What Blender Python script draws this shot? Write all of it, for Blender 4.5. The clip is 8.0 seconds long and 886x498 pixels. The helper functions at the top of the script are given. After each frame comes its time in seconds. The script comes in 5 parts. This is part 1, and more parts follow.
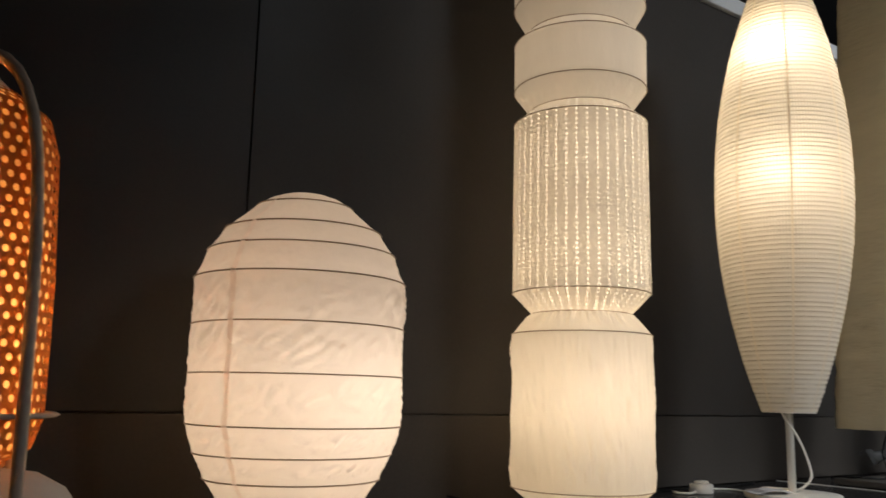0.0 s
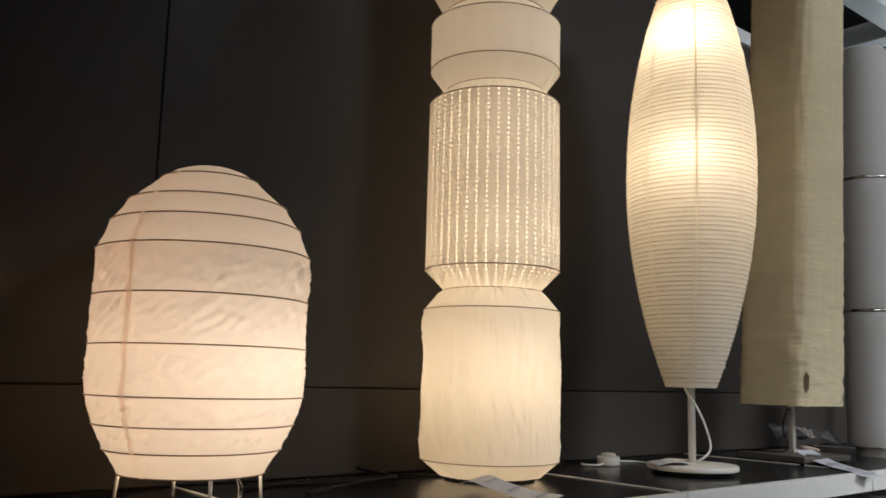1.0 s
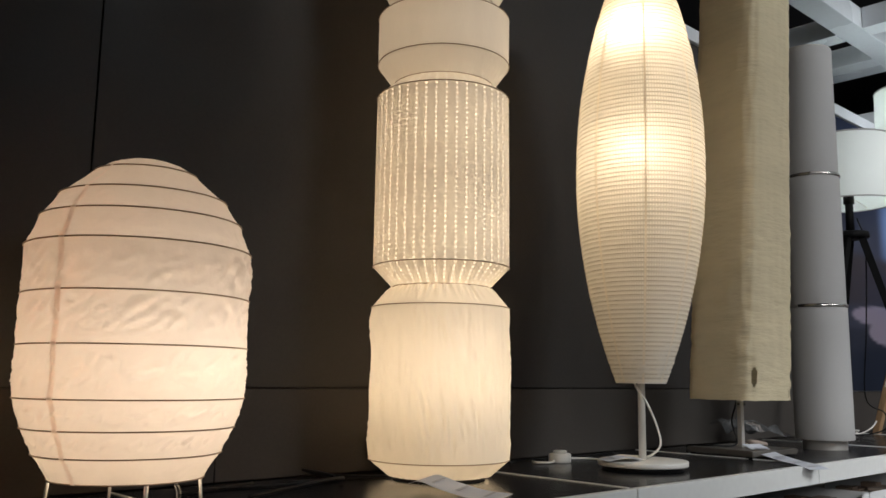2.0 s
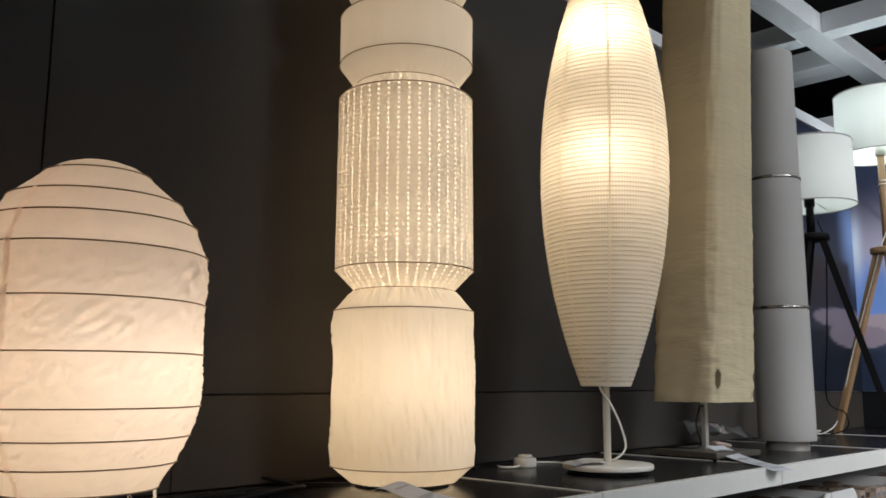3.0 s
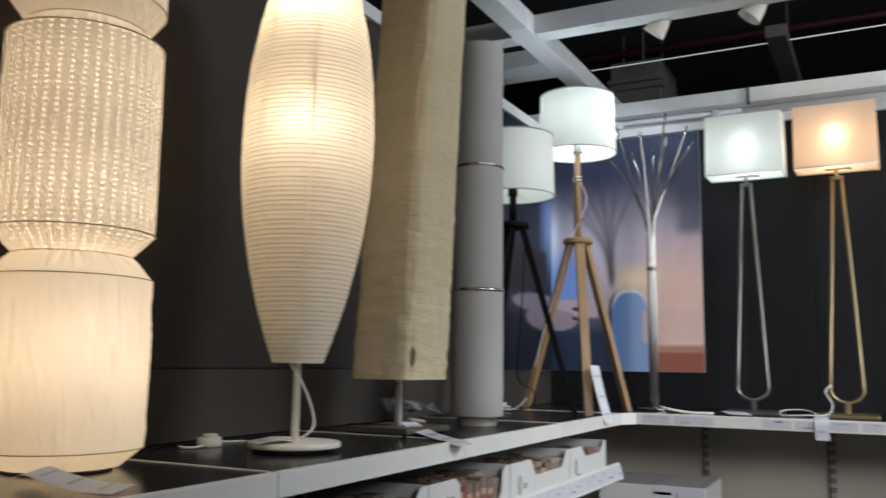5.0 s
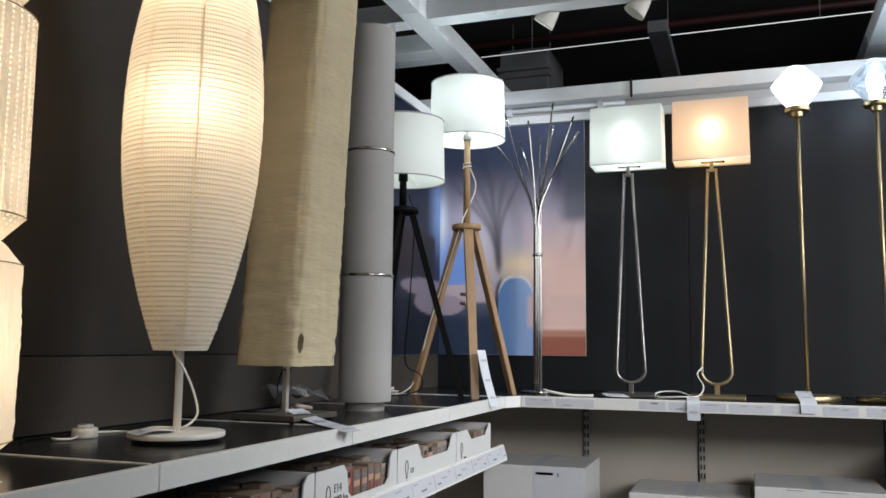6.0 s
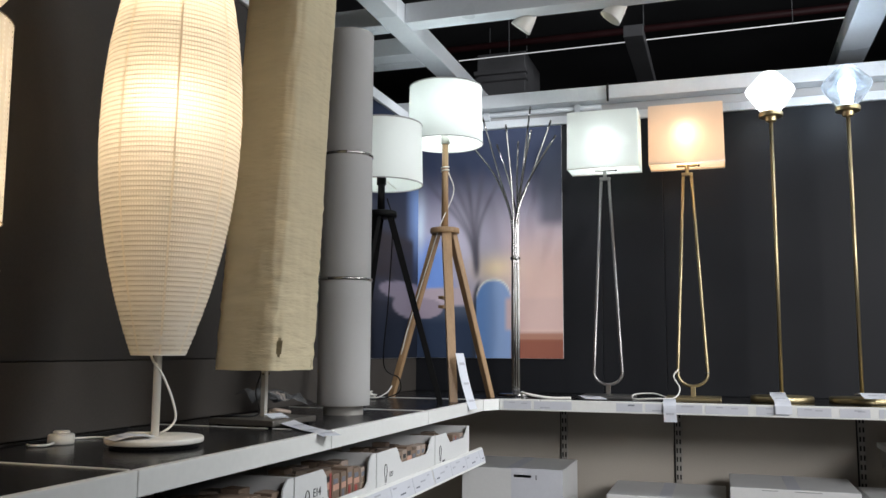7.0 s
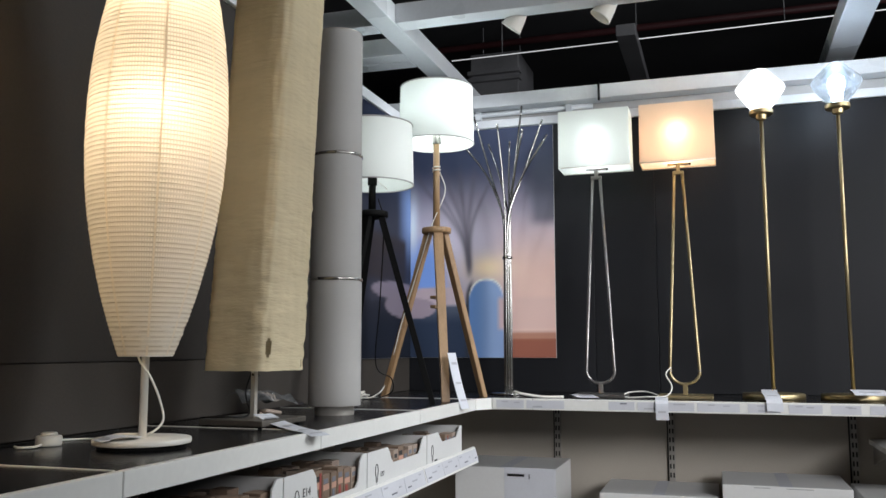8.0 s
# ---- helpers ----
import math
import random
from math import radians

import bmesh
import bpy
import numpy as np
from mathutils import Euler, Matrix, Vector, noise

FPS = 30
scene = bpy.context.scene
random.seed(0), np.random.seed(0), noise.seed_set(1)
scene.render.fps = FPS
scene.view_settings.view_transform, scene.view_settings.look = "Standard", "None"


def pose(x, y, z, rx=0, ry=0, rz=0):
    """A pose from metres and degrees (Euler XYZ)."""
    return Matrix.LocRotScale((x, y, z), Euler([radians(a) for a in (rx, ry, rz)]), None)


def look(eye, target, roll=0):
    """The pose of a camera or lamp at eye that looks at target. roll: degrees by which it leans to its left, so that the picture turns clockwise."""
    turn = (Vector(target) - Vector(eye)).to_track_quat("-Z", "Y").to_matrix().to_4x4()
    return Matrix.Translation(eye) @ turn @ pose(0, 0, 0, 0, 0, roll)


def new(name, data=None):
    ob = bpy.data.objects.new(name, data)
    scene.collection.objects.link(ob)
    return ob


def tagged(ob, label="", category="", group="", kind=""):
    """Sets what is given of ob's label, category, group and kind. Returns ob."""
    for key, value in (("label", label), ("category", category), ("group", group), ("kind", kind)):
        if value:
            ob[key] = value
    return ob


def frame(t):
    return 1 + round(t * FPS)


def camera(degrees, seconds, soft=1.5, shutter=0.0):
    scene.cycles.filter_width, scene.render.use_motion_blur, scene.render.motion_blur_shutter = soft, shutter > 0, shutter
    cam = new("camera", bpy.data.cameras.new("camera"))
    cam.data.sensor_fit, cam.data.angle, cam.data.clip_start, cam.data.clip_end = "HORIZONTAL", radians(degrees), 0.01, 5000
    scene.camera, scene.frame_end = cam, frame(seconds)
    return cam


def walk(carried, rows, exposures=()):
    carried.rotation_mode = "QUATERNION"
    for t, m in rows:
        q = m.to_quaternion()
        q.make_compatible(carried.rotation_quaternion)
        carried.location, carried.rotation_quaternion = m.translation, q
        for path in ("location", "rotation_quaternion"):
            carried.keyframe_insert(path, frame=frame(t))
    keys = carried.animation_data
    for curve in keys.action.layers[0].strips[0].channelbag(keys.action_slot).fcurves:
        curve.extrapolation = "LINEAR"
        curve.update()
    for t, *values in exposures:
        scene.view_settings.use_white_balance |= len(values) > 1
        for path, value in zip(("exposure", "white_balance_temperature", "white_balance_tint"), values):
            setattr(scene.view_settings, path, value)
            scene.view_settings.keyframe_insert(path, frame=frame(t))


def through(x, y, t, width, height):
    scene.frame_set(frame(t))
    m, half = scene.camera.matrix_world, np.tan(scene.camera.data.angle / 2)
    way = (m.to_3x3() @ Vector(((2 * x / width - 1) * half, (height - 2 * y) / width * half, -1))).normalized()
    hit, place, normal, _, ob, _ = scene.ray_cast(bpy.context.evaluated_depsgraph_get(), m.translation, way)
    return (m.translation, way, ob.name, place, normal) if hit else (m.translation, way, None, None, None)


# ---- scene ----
cam = camera(54.8, 8.0, shutter=0.5)
PATH = [
    (0, (-1.7763, -1.1154, 1.5662), (-0.6149, 0.4851, 1.9053), 1.25),
    (0.5, (-1.7603, -1.1600, 1.5635), (-0.5438, 0.4040, 1.8731), 1.61),
    (1, (-1.7396, -1.1752, 1.5542), (-0.4659, 0.3557, 1.8535), 1.38),
    (1.5, (-1.7257, -1.1644, 1.5524), (-0.4093, 0.3150, 1.8445), 1.01),
    (1.7, (-1.7167, -1.1634, 1.5514), (-0.3883, 0.3040, 1.8455), 0.91),
    (2.8, (-1.6948, -1.1553, 1.5537), (-0.3060, 0.2627, 1.8622), 0.20),
    (3, (-1.6868, -1.1513, 1.5537), (-0.2840, 0.2517, 1.8622), 0.20),
    (3.5, (-1.6726, -1.1535, 1.5485), (-0.2220, 0.2084, 1.8613), -0.03),
    (4, (-1.6604, -1.1752, 1.5531), (-0.1295, 0.1118, 1.8542), 0.13),
    (4.5, (-1.6159, -1.1482, 1.5487), (0.0292, -0.0489, 1.8355), 0.65),
    (5, (-1.5881, -1.1827, 1.5516), (0.1559, -0.2865, 1.8106), 0.75),
    (5.2, (-1.5851, -1.1897, 1.5496), (0.1939, -0.3645, 1.7986), 0.65),
    (6.3, (-1.5850, -1.1688, 1.5633), (0.2926, -0.5276, 1.7872), 0.52),
    (6.5, (-1.5880, -1.1708, 1.5623), (0.2936, -0.5386, 1.7892), 0.42),
    (7, (-1.5930, -1.1708, 1.5623), (0.2936, -0.5556, 1.7942), 0.32),
    (7.5, (-1.5950, -1.1798, 1.5642), (0.2936, -0.5696, 1.7962), 0.22),
    (8, (-1.5880, -1.1928, 1.5593), (0.3006, -0.5846, 1.7922), -0.08),
]
walk(cam, [(t, look(eye, target, roll)) for t, eye, target, roll in PATH], [(0, -0.07), (4.5, -0.02), (5.2, -0.02), (6.3, 0.25), (8, 0.27)])

# ---- world and light ----
SHELF = 1.35
world = bpy.data.worlds.new("store_air")
scene.world = world
world.use_nodes = True
world.node_tree.nodes["Background"].inputs[0].default_value = (0.75, 0.85, 1.0, 1)
world.node_tree.nodes["Background"].inputs[1].default_value = 0.02


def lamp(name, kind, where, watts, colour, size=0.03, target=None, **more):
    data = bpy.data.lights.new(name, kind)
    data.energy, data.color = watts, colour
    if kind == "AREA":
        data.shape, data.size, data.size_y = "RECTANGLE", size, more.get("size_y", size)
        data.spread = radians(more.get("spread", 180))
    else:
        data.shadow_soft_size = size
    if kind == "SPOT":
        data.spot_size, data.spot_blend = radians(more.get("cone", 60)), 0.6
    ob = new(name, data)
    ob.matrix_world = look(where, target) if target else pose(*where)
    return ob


WARM, AMBER, COOL, PEACH = (1.0, 0.84, 0.68), (1.0, 0.56, 0.22), (0.86, 0.97, 1.0), (1.0, 0.82, 0.63)
# Unseen fill areas added for the long shelf, the corner run and the ceiling.
lamp("unseen_store_fill", "AREA", (1.3, -4.2, 4.3), 18, (0.92, 0.96, 1.0), 2.0, (1.15, -0.2, 1.4), size_y=1.0, spread=56)
lamp("unseen_store_fill", "AREA", (-2.6, -4.4, 3.1), 16, (0.97, 0.97, 1.0), 2.2, (2.4, -0.9, 1.05), size_y=1.2, spread=48)
lamp("unseen_store_fill", "AREA", (0.2, -7.0, 2.6), 48, (0.95, 0.97, 1.0), 2.5, (5.5, 1.0, 4.6), size_y=1.5, spread=70)
lamp("track_light", "SPOT", (1.956, -0.352, 2.94), 11, (0.90, 0.94, 1.0), 0.03, (2.40, 0.02, 2.28), cone=100)


# ---- materials ----
def ramp(nt, src, stops):
    node = nt.nodes.new("ShaderNodeValToRGB")
    while len(node.color_ramp.elements) < len(stops):
        node.color_ramp.elements.new(0.5)
    for e, (p, c) in zip(node.color_ramp.elements, stops):
        e.position, e.color = p, (*c, 1) if len(c) == 3 else c
    nt.links.new(src, node.inputs[0])
    return node.outputs[0]


def noise_node(nt, scale, detail=4, stretch=None, random_seed=True):
    co = nt.nodes.new("ShaderNodeTexCoord").outputs["Object"]
    if random_seed:
        add = nt.nodes.new("ShaderNodeVectorMath")
        info = nt.nodes.new("ShaderNodeObjectInfo")
        mul = nt.nodes.new("ShaderNodeMath")
        mul.operation, mul.inputs[1].default_value = "MULTIPLY", 17.0
        nt.links.new(info.outputs["Random"], mul.inputs[0])
        nt.links.new(co, add.inputs[0])
        nt.links.new(mul.outputs[0], add.inputs[1])
        co = add.outputs[0]
    if stretch:
        m = nt.nodes.new("ShaderNodeMapping")
        m.inputs["Scale"].default_value = stretch
        nt.links.new(co, m.inputs[0])
        co = m.outputs[0]
    n = nt.nodes.new("ShaderNodeTexNoise")
    n.inputs["Scale"].default_value, n.inputs["Detail"].default_value = scale, detail
    nt.links.new(co, n.inputs["Vector"])
    return n.outputs["Fac"]


def bump(nt, height, strength, distance=0.002):
    b = nt.nodes.new("ShaderNodeBump")
    b.inputs["Strength"].default_value, b.inputs["Distance"].default_value = strength, distance
    nt.links.new(height, b.inputs["Height"])
    return b.outputs[0]


def shade(c, k):
    return tuple(min(1.0, max(0.0, v * k)) for v in c)


def solid(name, colour, rough=0.5, metal=0.0, vary=0.12, scale=8, fine=120, relief=0.15, stretch=None, coat=0.0, spec=0.5):
    """A painted, metal or wooden surface with coarse and fine variation."""
    m = bpy.data.materials.new(name)
    m.use_nodes = True
    nt = m.node_tree
    p = nt.nodes["Principled BSDF"]
    big, small = noise_node(nt, scale, 4, stretch), noise_node(nt, fine, 3, stretch)
    mix = nt.nodes.new("ShaderNodeMath")
    mix.operation = "MULTIPLY_ADD"
    mix.inputs[1].default_value = 0.4
    nt.links.new(small, mix.inputs[0])
    half = nt.nodes.new("ShaderNodeMath")
    half.operation, half.inputs[1].default_value = "MULTIPLY", 0.6
    nt.links.new(big, half.inputs[0])
    nt.links.new(half.outputs[0], mix.inputs[2])
    nt.links.new(ramp(nt, mix.outputs[0], [(0.3, shade(colour, 1 - vary)), (0.7, shade(colour, 1 + vary))]), p.inputs["Base Color"])
    nt.links.new(ramp(nt, big, [(0.3, (rough * 0.85,) * 3), (0.75, (min(1, rough * 1.15),) * 3)]), p.inputs["Roughness"])
    p.inputs["Metallic"].default_value, p.inputs["Coat Weight"].default_value = metal, coat
    p.inputs["Specular IOR Level"].default_value = spec
    if relief:
        nt.links.new(bump(nt, small, relief, 0.001), p.inputs["Normal"])
    return m


def paper(name, colour, through=0.6, vary=0.05, scale=9, fine=70, relief=0.5, stretch=None, deep=0.0012):
    """Thin paper or cloth that lets lamp light through."""
    m = bpy.data.materials.new(name)
    m.use_nodes = True
    nt = m.node_tree
    nt.nodes.remove(nt.nodes["Principled BSDF"])
    out = nt.nodes["Material Output"]
    d, t, mix = (nt.nodes.new("ShaderNode" + k) for k in ("BsdfDiffuse", "BsdfTranslucent", "MixShader"))
    big, small = noise_node(nt, scale, 5, stretch), noise_node(nt, fine, 4, stretch)
    colour_out = ramp(nt, big, [(0.3, shade(colour, 1 - vary)), (0.7, shade(colour, 1 + vary))])
    fibre = ramp(nt, small, [(0.3, shade(colour, 1 - vary * 1.6)), (0.7, shade(colour, 1 + vary))])
    for node, source in ((d, colour_out), (t, fibre)):
        nt.links.new(source, node.inputs["Color"])
    normal = bump(nt, small, relief, deep)
    nt.links.new(normal, d.inputs["Normal"])
    nt.links.new(normal, t.inputs["Normal"])
    mix.inputs[0].default_value = through
    nt.links.new(d.outputs[0], mix.inputs[1])
    nt.links.new(t.outputs[0], mix.inputs[2])
    nt.links.new(mix.outputs[0], out.inputs["Surface"])
    return m


def glowing(name, colour, strength):
    m = bpy.data.materials.new(name)
    m.use_nodes = True
    p = m.node_tree.nodes["Principled BSDF"]
    p.inputs["Base Color"].default_value = (0.9, 0.9, 0.88, 1)
    p.inputs["Emission Color"].default_value, p.inputs["Emission Strength"].default_value = (*colour, 1), strength
    return m


def glass(name, colour, rough=0.02, milk=0.0):
    m = bpy.data.materials.new(name)
    m.use_nodes = True
    nt = m.node_tree
    nt.nodes.remove(nt.nodes["Principled BSDF"])
    t, g, mix, f = (nt.nodes.new("ShaderNode" + k) for k in ("BsdfTransparent", "BsdfGlossy", "MixShader", "Fresnel"))
    t.inputs[0].default_value = (*colour, 1)
    g.inputs["Roughness"].default_value = rough
    f.inputs[0].default_value = 1.45
    nt.links.new(f.outputs[0], mix.inputs[0])
    nt.links.new(t.outputs[0], mix.inputs[1])
    nt.links.new(g.outputs[0], mix.inputs[2])
    out = mix.outputs[0]
    if milk:
        tr, veil = nt.nodes.new("ShaderNodeBsdfTranslucent"), nt.nodes.new("ShaderNodeMixShader")
        tr.inputs[0].default_value, veil.inputs[0].default_value = (*colour, 1), milk
        nt.links.new(out, veil.inputs[1])
        nt.links.new(tr.outputs[0], veil.inputs[2])
        out = veil.outputs[0]
    nt.links.new(out, nt.nodes["Material Output"].inputs["Surface"])
    return m


CHARCOAL = solid("charcoal_wall_paint", (0.034, 0.029, 0.025), 0.6, spec=0.4, vary=0.15, scale=2.5, fine=160, relief=0.2)
CHARCOAL_LOW = solid("charcoal_skirting_panel", (0.058, 0.050, 0.043), 0.7, spec=0.3, vary=0.15, scale=2.5, fine=160, relief=0.2)
SLATE = solid("slate_wall_paint", (0.0072, 0.0080, 0.0106), 0.5, spec=0.32, vary=0.15, scale=2.0, fine=150, relief=0.2)
BLACKTOP = solid("black_laminate", (0.012, 0.012, 0.013), 0.24, vary=0.3, scale=5, fine=220, relief=0.08)
LIPWHITE = solid("white_lacquered_edge", (0.74, 0.74, 0.71), 0.4, vary=0.05, scale=6, fine=60, relief=0.05)
LABEL = solid("paper_label", (0.56, 0.57, 0.61), 0.6, vary=0.05, relief=0.0)
FAINT = solid("faint_grey_print", (0.42, 0.43, 0.47), 0.6, relief=0.0)
INK = solid("grey_print", (0.16, 0.17, 0.2), 0.6, relief=0.0)
BLACKINK = solid("black_print", (0.02, 0.02, 0.02), 0.6, relief=0.0)
BACKPANEL = solid("beige_grey_back_panel", (0.37, 0.335, 0.285), 0.6, vary=0.06, scale=1.5, fine=200, relief=0.1)
STEEL_DARK = solid("slotted_upright_steel", (0.34, 0.32, 0.29), 0.45, 0.3, relief=0.05)
HOLE_SHADE = solid("hole_shade_colour", (0.012, 0.011, 0.01), 0.8, relief=0.0)
BEAM = solid("white_ceiling_beam_paint", (0.72, 0.75, 0.78), 0.3, vary=0.05, scale=1.2, fine=60, relief=0.05)
CEILING = solid("black_ceiling_paint", (0.03, 0.03, 0.033), 0.9, vary=0.3, scale=1.0, relief=0.0)
DUCT = solid("galvanised_duct", (0.20, 0.20, 0.21), 0.5, 0.3, vary=0.25, scale=3)
REDPIPE = solid("dark_red_pipe_paint", (0.045, 0.010, 0.012), 0.6)
FLOOR = solid("grey_store_floor", (0.30, 0.29, 0.28), 0.4, vary=0.1, scale=1.0, fine=50)
FARWALL = solid("pale_store_wall", (0.45, 0.45, 0.45), 0.7, vary=0.06, scale=0.8)
LANTERN_PAPER = paper("wrinkled_white_paper", (0.93, 0.87, 0.81), 0.36, vary=0.02, scale=7, fine=26, relief=0.5, deep=0.004)
COLUMN_PAPER = paper("pleated_white_paper", (0.93, 0.88, 0.79), 0.30, vary=0.03, scale=8, fine=34, relief=0.5, stretch=(1, 1, 0.28), deep=0.004)


DRUM_PAPER = paper("pierced_white_paper", (0.93, 0.88, 0.79), 0.33, vary=0.02, scale=8, fine=60, relief=0.3)
LINING_PAPER = paper("thin_lining_paper", (0.97, 0.94, 0.88), 0.50, vary=0.01, scale=8, fine=60, relief=0.1)


def dotted(m, around, rise, base, low):
    """Fine rows of thin spots in a paper of revolution."""
    nt = m.node_tree
    t = next(n for n in nt.nodes if n.bl_idname == "ShaderNodeBsdfTranslucent")
    co = nt.nodes.new("ShaderNodeTexCoord").outputs["Object"]
    xyz = nt.nodes.new("ShaderNodeSeparateXYZ")
    nt.links.new(co, xyz.inputs[0])

    def calc(op, a, b):
        n = nt.nodes.new("ShaderNodeMath")
        n.operation = op
        for k, v in enumerate((a, b)):
            if isinstance(v, (int, float)):
                n.inputs[k].default_value = v
            elif v is not None:
                nt.links.new(v, n.inputs[k])
        return n.outputs[0]

    ang = calc("MULTIPLY", calc("ARCTAN2", xyz.outputs[1], xyz.outputs[0]), around)
    up = calc("MULTIPLY", calc("SUBTRACT", xyz.outputs[2], base), 2 * math.pi / rise)
    band = calc("SUBTRACT", 0.5, calc("MULTIPLY", calc("COSINE", up, None), 0.5))
    spots = calc("MULTIPLY", band, calc("ADD", calc("MULTIPLY", calc("SINE", ang, None), 0.45), 0.55))
    level = ramp(nt, spots, [(0.12, (low,) * 3), (0.8, (1.0,) * 3)])
    mul = nt.nodes.new("ShaderNodeMixRGB")
    mul.blend_type, mul.inputs[0].default_value = "MULTIPLY", 1.0
    nt.links.new(t.inputs["Color"].links[0].from_socket, mul.inputs[1])
    nt.links.new(level, mul.inputs[2])
    nt.links.new(mul.outputs[0], t.inputs["Color"])
    return m


LOZENGE_PAPER = paper("ribbed_rice_paper", (0.94, 0.90, 0.80), 0.42, vary=0.03, scale=10, fine=110, relief=0.3, stretch=(1, 1, 2))
dotted(LOZENGE_PAPER, 144, 0.01024, 0.196, 0.58)
SEAM_PAPER = paper("doubled_rice_paper", (0.86, 0.79, 0.66), 0.45, vary=0.05)
LANTERN_SEAM = paper("doubled_lantern_paper", (0.96, 0.86, 0.80), 0.80, vary=0.05)
CREAM_CLOTH = paper("aged_cream_paper", (0.72, 0.62, 0.42), 0.25, vary=0.06, scale=4, fine=22, relief=0.9, stretch=(1, 1, 4), deep=0.004)
GREY_SHADE = paper("grey_textile_shade", (0.45, 0.44, 0.425), 0.2, vary=0.03, scale=4, fine=260, relief=0.2)
WHITE_SHADE = paper("white_textile_shade", (0.86, 0.89, 0.85), 0.20, vary=0.02, scale=6, fine=320, relief=0.15)
BEIGE_SHADE = paper("beige_textile_shade", (0.88, 0.73, 0.58), 0.26, vary=0.03, scale=6, fine=300, relief=0.2)
OPAL = paper("opal_glass", (0.97, 0.97, 0.97), 0.6, vary=0.005, relief=0.0)
WIRE = solid("brown_rib_wire", (0.36, 0.26, 0.18), 0.6, relief=0.0)
RIBWIRE = solid("pale_rib_wire", (0.52, 0.44, 0.32), 0.6, relief=0.0)
WHITEMETAL = solid("white_powder_coat", (0.80, 0.77, 0.70), 0.35, vary=0.04, relief=0.05)
WHITEPLASTIC = solid("white_plastic", (0.80, 0.78, 0.72), 0.4, vary=0.04, relief=0.03)
BLACKPLASTIC = solid("black_plastic", (0.008, 0.008, 0.008), 0.45, relief=0.03, spec=0.2)
BRUSHED = solid("brushed_nickel", (0.58, 0.55, 0.50), 0.38, 0.55, vary=0.1, scale=3, fine=90, relief=0.1, stretch=(1, 1, 12))
BANDMETAL = solid("band_nickel", (0.52, 0.50, 0.47), 0.28, 1.0, vary=0.08, scale=3, fine=90, relief=0.03)
CHROME = solid("polished_chrome", (0.34, 0.33, 0.32), 0.16, 1.0, vary=0.05, relief=0.0)
SILVER = solid("satin_nickel", (0.32, 0.31, 0.30), 0.38, 1.0, vary=0.06, relief=0.03)
BRASS = solid("satin_brass", (0.47, 0.385, 0.22), 0.42, 1.0, vary=0.12, scale=4, relief=0.05)
ASH = solid("pale_ash_wood", (0.36, 0.225, 0.115), 0.5, vary=0.22, scale=5, fine=40, relief=0.25, stretch=(9, 9, 0.7))
BLACKWOOD = solid("black_stained_wood", (0.003, 0.003, 0.003), 0.6, vary=0.3, scale=6, fine=50, relief=0.2, stretch=(9, 9, 0.8), spec=0.12)
BAMBOO = paper("woven_bamboo", (0.62, 0.25, 0.085), 0.22, vary=0.25, scale=14, fine=90, relief=0.3)
ADDED_BASKET_LINING = paper("added_amber_glow_lining", (0.95, 0.70, 0.36), 0.5, vary=0.10, scale=20, fine=90, relief=0.2)
BAMBOO_HOOP = solid("dull_bamboo_strip", (0.70, 0.58, 0.44), 0.55, vary=0.2, scale=10, fine=60, relief=0.3)
CARD = solid("white_cardboard", (0.64, 0.64, 0.63), 0.6, vary=0.04, scale=3, fine=90, relief=0.1)
BROWNCARD = solid("printed_brown_cardboard", (0.20, 0.14, 0.10), 0.6, vary=0.25, scale=9, fine=60, relief=0.1)
PALECARD = solid("beige_cardboard", (0.34, 0.27, 0.22), 0.6, vary=0.15, scale=9, relief=0.1)
REDINK = solid("red_print", (0.30, 0.06, 0.05), 0.55, relief=0.0)
TAGPAPER = solid("price_tag_paper", (0.62, 0.64, 0.69), 0.55, vary=0.04, relief=0.05)
GREENLEAF = solid("green_print", (0.03, 0.11, 0.045), 0.5, vary=0.3)
PINKPAPER = solid("pink_printed_paper", (0.52, 0.30, 0.22), 0.6, vary=0.15)
CLEARBAG = glass("clear_plastic_film", (0.86, 0.86, 0.86), 0.12, 0.22)
BLUEGLASS = glass("pale_blue_glass", (0.76, 0.85, 0.98), 0.03, 0.09)
BULB_COOL = glowing("lit_cool_bulb", (0.9, 0.97, 1.0), 14)
# Faint glow added to the rail's colour so it reads white up there.
RAIL_GLOW = glowing("white_rail_added_glow", (0.95, 0.97, 1.0), 0.5)
BULB_WARM = glowing("lit_warm_bulb", (1.0, 0.75, 0.45), 12)


# ---- mesh helpers ----
def part(name, bm, material, parent=None, label="", smooth=True):
    """Links a bmesh as one mesh object, under a thing or part if one is given."""
    me = bpy.data.meshes.new(name)
    bm.to_mesh(me)
    bm.free()
    me.materials.append(material)
    if smooth:
        me.shade_smooth()
    ob = new(name, me)
    if parent:
        ob.parent = parent
    return tagged(ob, label)


def thing(name, label, category, where=(0, 0, 0), turn=0, group="", kind=""):
    ob = new(name)
    ob.matrix_world = pose(*where, 0, 0, turn)
    return tagged(ob, label, category, group, kind)


def box(x0, x1, y0, y1, z0, z1, bevel=0.0, bm=None):
    bm = bm or bmesh.new()
    vs = bmesh.ops.create_cube(bm, size=1)["verts"]
    for v in vs:
        v.co = ((x0 + x1) / 2 + v.co.x * (x1 - x0), (y0 + y1) / 2 + v.co.y * (y1 - y0), (z0 + z1) / 2 + v.co.z * (z1 - z0))
    if bevel:
        edges = list({e for v in vs for e in v.link_edges})
        bmesh.ops.bevel(bm, geom=edges, offset=bevel, segments=2, affect="EDGES", profile=0.5)
    return bm


